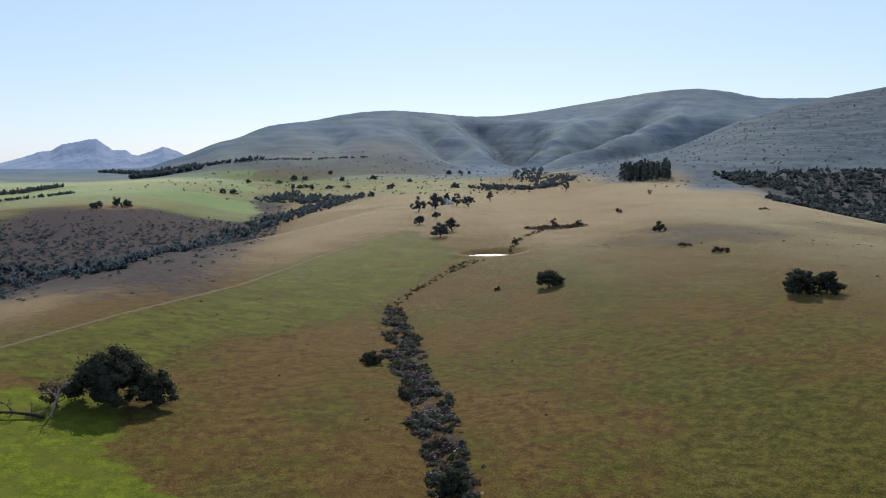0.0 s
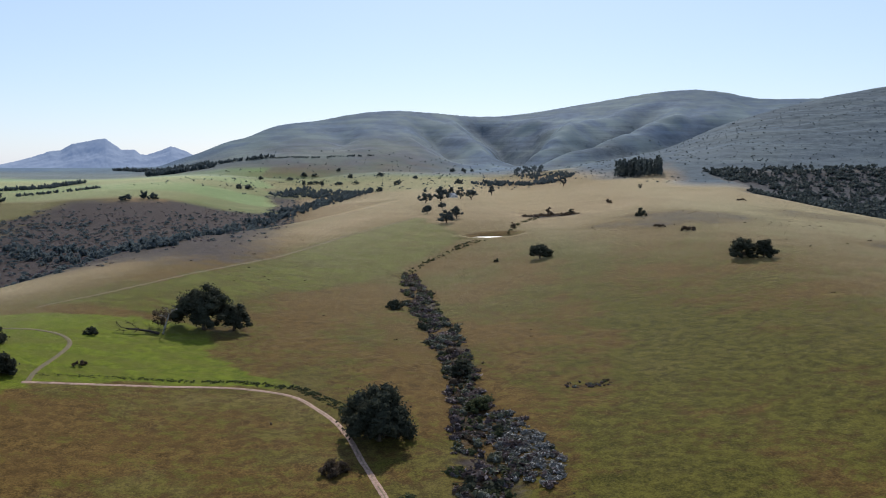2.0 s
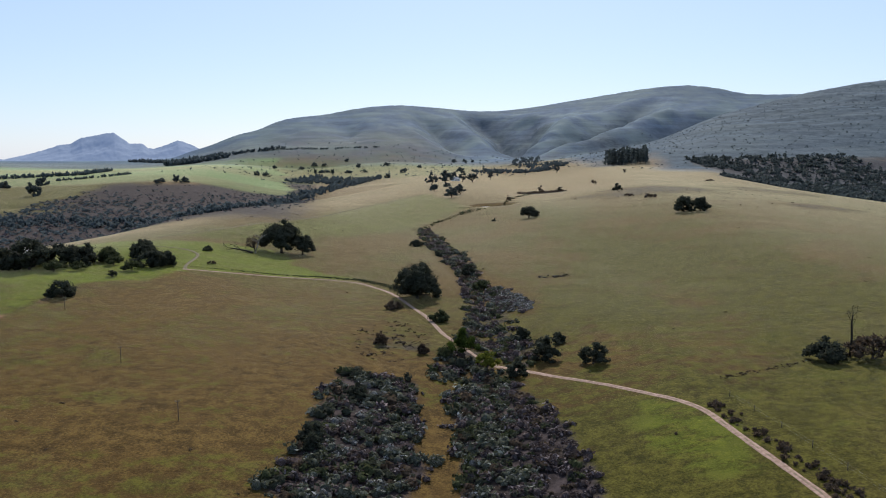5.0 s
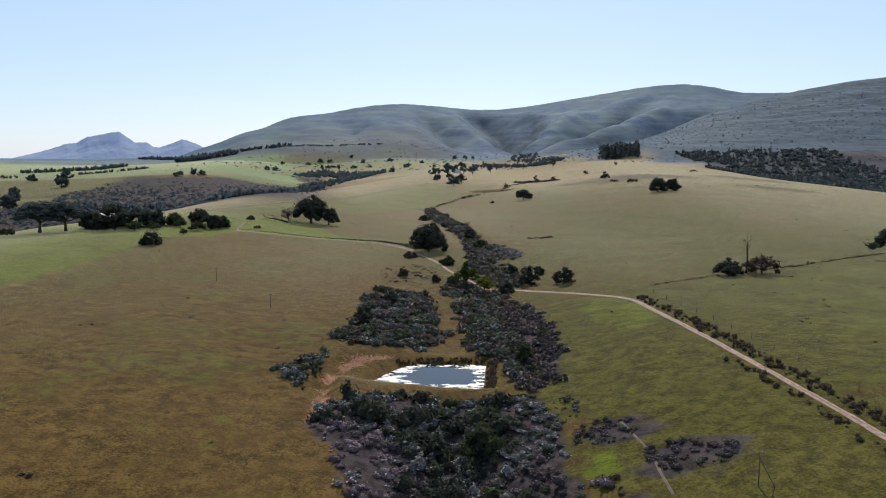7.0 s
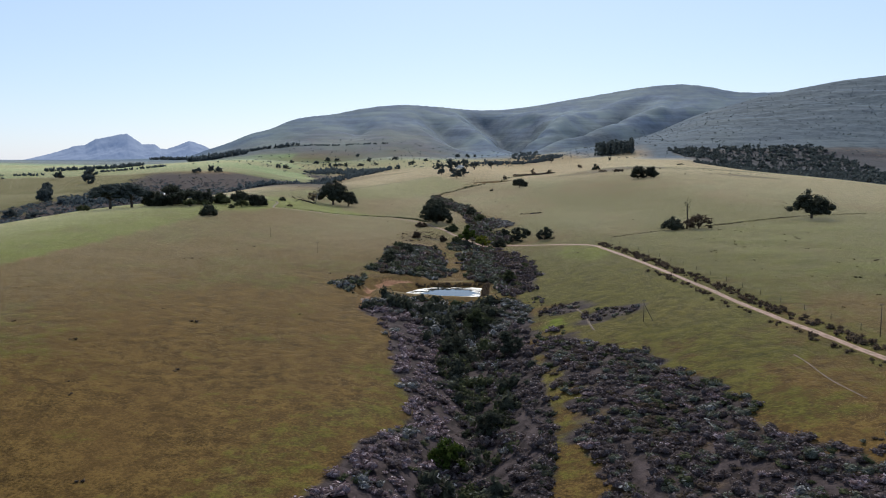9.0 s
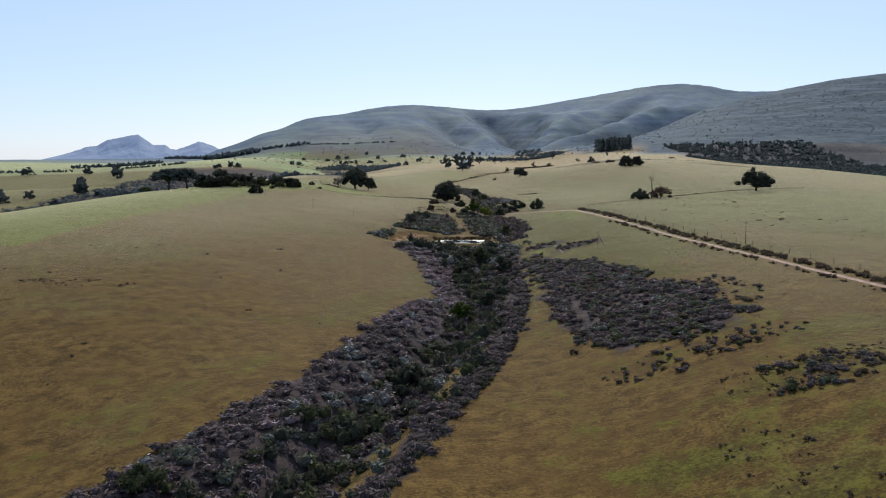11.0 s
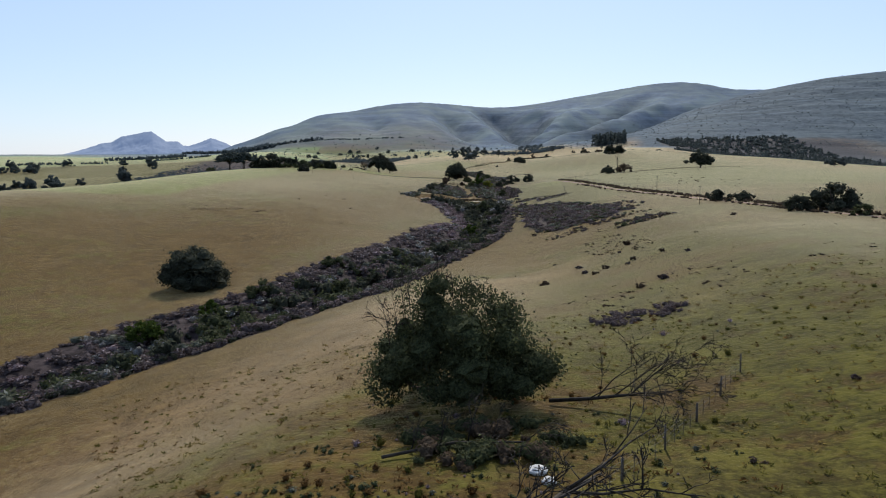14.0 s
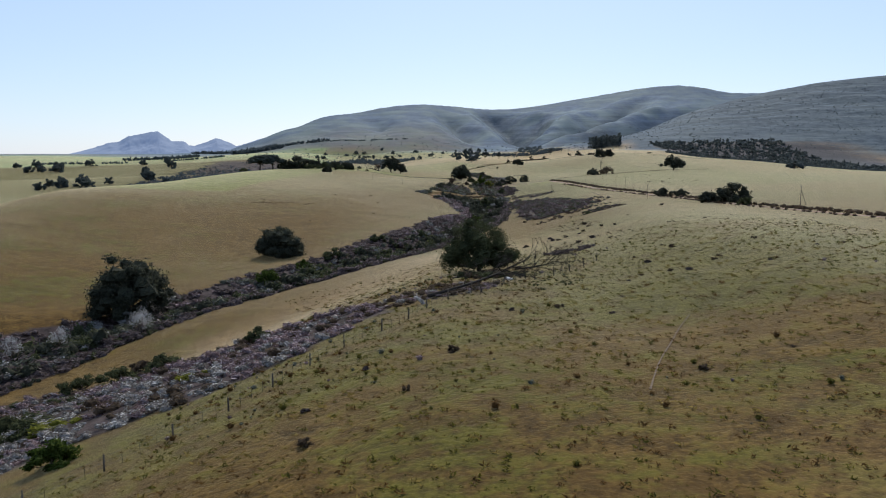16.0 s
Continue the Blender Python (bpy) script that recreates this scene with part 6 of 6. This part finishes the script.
dead_limbs("fallen_tree", 506, [(-99, 179, .4), (-102, 178, 1.0), (-105.5, 176.6, 1.4), (-108.5, 175, 1.6)], [.5, .42, .34, .2], [(1.5, (-.4, -.6, .2), 3.2, .14), (2, (-.8, .3, .6), 3.4, .12), (2.4, (-.9, -.4, -.1), 3.4, .12), (3, (-1, .2, .3), 3.0, .1), (1, (-.3, .7, .6), 3, .12)], DEAD, "dark fallen timber lying on bright grass", "fallen tree")
dead_limbs("fallen_branch", 507, [(-21, -442, .2), (-17, -441, .5), (-13, -441.5, .6)], [.1, .08, .05], [(.4, (.3, .4, .8), 1.6, .04), (.8, (.2, -.3, .9), 1.6, .04), (1.2, (.3, .3, 1), 1.8, .04), (1.5, (.3, -.4, .9), 1.6, .04), (2, (.9, .2, .5), 1.8, .04)], DEAD, "grey brushwood lying below the evergreen tree", "branch")


def top_twigs():
    """Bare leading shoots standing out of the big evergreen's crown."""
    rng = np.random.RandomState(511)
    tree = bpy.data.objects["tree"]
    for x, y, z, l in ((-3.6, 0, 6.2, 3.4), (-2.0, .6, 7.2, 2.8), (-4.6, -.4, 5.0, 3.2), (-.6, -.5, 7.6, 2.4), (-5.2, .5, 3.6, 3.0), (-2.8, -1.0, 6.6, 3.0), (-4.0, 1.0, 5.6, 3.2), (-5.0, -.8, 4.2, 3.0), (-1.4, .2, 7.4, 2.6), (.8, .3, 7.6, 2.0)):
        parts = []
        twigs(rng, np.array([x, y, z]), np.array([-.15, 0, 1.0]), l * .75, .03, 3, parts)
        v, f = joined(parts)
        piece("bare_shoot", v, f, DEAD, tree, "bare grey shoots")


top_twigs()


# ---- fences and poles ----
def make_post(h, r, seed):
    rng = np.random.RandomState(seed)
    a = rng.normal(0, .02, 2)
    return tube([(0, 0, -.4), (a[0] * .5, a[1] * .5, h * .5), (a[0], a[1], h)], [r * 1.05, r, r * .92], 8)


def build_fence():
    line = np.array([(-62, -519), (-48, -507), (-44, -502.8), (-40.3, -498), (-37.3, -492.6), (-34.6, -487.2), (-32.3, -482.6), (-29.5, -479), (-26.6, -476), (-25, -471), (-23, -466), (-20, -461.2), (-17, -457), (-11, -449), (-4, -440), (4, -428)], float)
    seg = np.r_[0, np.cumsum(np.hypot(*np.diff(line, axis=0).T))]
    rng = np.random.RandomState(521)
    root = new("fence")
    o = (line[0][0], line[0][1], ground_at(*line[0]))
    root.matrix_basis = pose(*o)
    tops = []
    for k, d in enumerate(np.arange(0, seg[-1], 5.4)):
        x, y = np.interp(d, seg, line[:, 0]), np.interp(d, seg, line[:, 1])
        z = ground_at(x, y)
        h = rng.uniform(1.15, 1.45)
        v, f = make_post(h, rng.uniform(.055, .085), 530 + k)
        piece("post", v + [x - o[0], y - o[1], z - o[2]], f, POST, root, smooth=True)
        tops.append((x - o[0], y - o[1], z - o[2]))
        if k:
            for q in (1, 2, 3):
                s = q / 4
                xd, yd = np.interp(d - 5.4 * s, seg, line[:, 0]), np.interp(d - 5.4 * s, seg, line[:, 1])
                v, f = tube([(0, 0, -.05), (rng.normal(0, .03), rng.normal(0, .03), 1.0)], [.02, .015], 4)
                piece("dropper", v + [xd - o[0], yd - o[1], ground_at(xd, yd) - o[2]], f, POST, root)
    tops = np.array(tops)
    for lift in (.35, .7, 1.05):
        v, f = tube(tops + [0, 0, lift], np.full(len(tops), .006), 4)
        piece("wire", v, f, WIRE, root)
    tagged(root, "old wire fence on thin weathered wooden posts", "fence")
    # roadside fence beside the track
    root = new("fence")
    o = (49, -40, ground_at(49, -40))
    root.matrix_basis = pose(*o)
    road = TRACK[15:27] + [7.5, 2.5]
    seg = np.r_[0, np.cumsum(np.hypot(*np.diff(road, axis=0).T))]
    tops = []
    for k, d in enumerate(np.arange(0, seg[-1], 9.0)):
        x, y = np.interp(d, seg, road[:, 0]), np.interp(d, seg, road[:, 1])
        v, f = make_post(rng.uniform(1.1, 1.4), .06, 600 + k)
        p = np.array([x - o[0], y - o[1], ground_at(x, y) - o[2]])
        piece("post", v + p, f, POST, root, smooth=True)
        tops.append(p)
    for lift in (.5, 1.0):
        v, f = tube(np.array(tops) + [0, 0, lift], np.full(len(tops), .006), 4)
        piece("wire", v, f, WIRE, root)
    tagged(root, "wire fence with wooden posts along the track verge", "fence")


build_fence()


def pole(x, y, h, stay, label, turn=0):
    root = new("utility_pole")
    root.matrix_basis = pose(x, y, ground_at(x, y), 0, 0, turn)
    v, f = tube([(0, 0, -.6), (0.02, 0, h * .5), (0, 0.02, h)], [.085, .075, .06], 8)
    piece("pole", v, f, POST, root, smooth=True)
    v, f = tube([(-.45, 0, h - .35), (.45, 0, h - .35)], [.05, .05], 6)
    piece("crossarm", v, f, POST, root)
    for s in (-.38, .38):
        v, f = tube([(s, 0, h - .32), (s, 0, h - .18), (s, 0, h - .12)], [.03, .045, .02], 6)
        piece("insulator", v, f, BLEACHED, root)
    if stay:
        v, f = tube([(stay[0], stay[1], -.3), (0, 0, h * .8)], [.07, .06], 6)
        piece("stay", v, f, POST, root, "slanting timber stay")
    return tagged(root, label, "pole", "poles across the farm")


pole(31.5, -141, 5.0, (1.6, -1.8), "weathered wooden utility pole with a slanting stay", 20)
pole(65, -173, 6.0, None, "weathered wooden utility pole beside the track", 20)
pole(81, -334, 6.0, (1.8, -.6), "weathered wooden utility pole with a slanting stay", 20)
pole(-85, 2, 4.2, None, "thin wooden utility pole in the pasture", 40)
pole(-60, -30, 4.2, None, "thin wooden utility pole in the pasture", 40)
pole(-120, 45, 4, None, "thin wooden utility pole near the paddock corner", 40)
pole(54, -262, 5.6, None, "weathered wooden utility pole beside the track", 20)


# ---- farm buildings ----
WALL = plain("whitewash", (0.62, 0.60, 0.56), (0.82, 0.80, 0.77), 2.0, 0.85, 0.01)
ROOF = plain("grey_roof_sheet", (0.20, 0.21, 0.22), (0.34, 0.35, 0.36), 1.5, 0.55, 0.01)
PANE = plain("window_glass", (0.02, 0.025, 0.03), (0.04, 0.045, 0.05), 1.0, 0.08)
DOOR = plain("painted_door", (0.06, 0.05, 0.04), (0.10, 0.08, 0.06), 3.0, 0.6)


def box(x0, y0, z0, x1, y1, z1):
    v = np.array([(x, y, z) for z in (z0, z1) for x, y in ((x0, y0), (x1, y0), (x1, y1), (x0, y1))], float)
    return v, np.array([(3, 2, 1, 0), (4, 5, 6, 7), (0, 1, 5, 4), (1, 2, 6, 5), (2, 3, 7, 6), (3, 0, 4, 7)])


def house(x, y, w, d, h, rise, turn, label):
    root = new("farmhouse")
    root.matrix_basis = pose(x, y, ground_at(x, y) - .1, 0, 0, turn)
    a, b, t = w / 2, d / 2, .25
    for q in (box(-a, -b, 0, a, -b + t, h), box(-a, b - t, 0, a, b, h)):
        piece("wall", *q, WALL, root)
    for s in (-1, 1):
        x0, x1 = sorted((s * a, s * (a - t)))
        v = np.array([(xx, yy, zz) for xx in (x0, x1) for yy, zz in ((-b + t, 0), (b - t, 0), (b - t, h), (0, h + rise), (-b + t, h))], float)
        f = np.array([(0, 1, 2, 4), (2, 3, 4, 4), (5, 9, 7, 6), (7, 9, 8, 8), (0, 4, 9, 5), (4, 3, 8, 9), (3, 2, 7, 8), (2, 1, 6, 7)])
        piece("gable", v, f[[0, 2, 4, 5, 6, 7]], WALL, root)
    for s in (-1, 1):
        v = np.array([(xx, yy, zz) for xx in (-a - .4, a + .4) for yy, zz in ((s * (b + .5), h - .12), (0, h + rise + .12), (0, h + rise + .24), (s * (b + .5), h))], float)
        f = np.array([(0, 1, 2, 3), (7, 6, 5, 4), (0, 4, 5, 1), (2, 6, 7, 3), (3, 7, 4, 0), (1, 5, 6, 2)])
        piece("roof", v, f, ROOF, root)
    for wx in (-w * .3, w * .3):
        win = piece("window", *box(wx - .6, -b - .03, 1.0, wx + .6, -b + .02, 2.1), PANE, root)
        piece("sill", *box(wx - .7, -b - .12, .9, wx + .7, -b - .03, 1.0), WALL, win)
    piece("door", *box(-.45, -b - .04, .1, .45, -b + .02, 2.1), DOOR, root)
    piece("chimney", *box(a - 1.4, .3, h + rise * .4, a - .7, 1.0, h + rise + .8), WALL, root)
    return tagged(root, label, "house")


house(-181, 134, 11, 7.5, 2.8, 2.6, 75, "white gabled farmhouse half hidden by trees")
house(6, 862, 12, 7, 3.0, 2.4, 8, "small white cottage with a grey roof among trees")
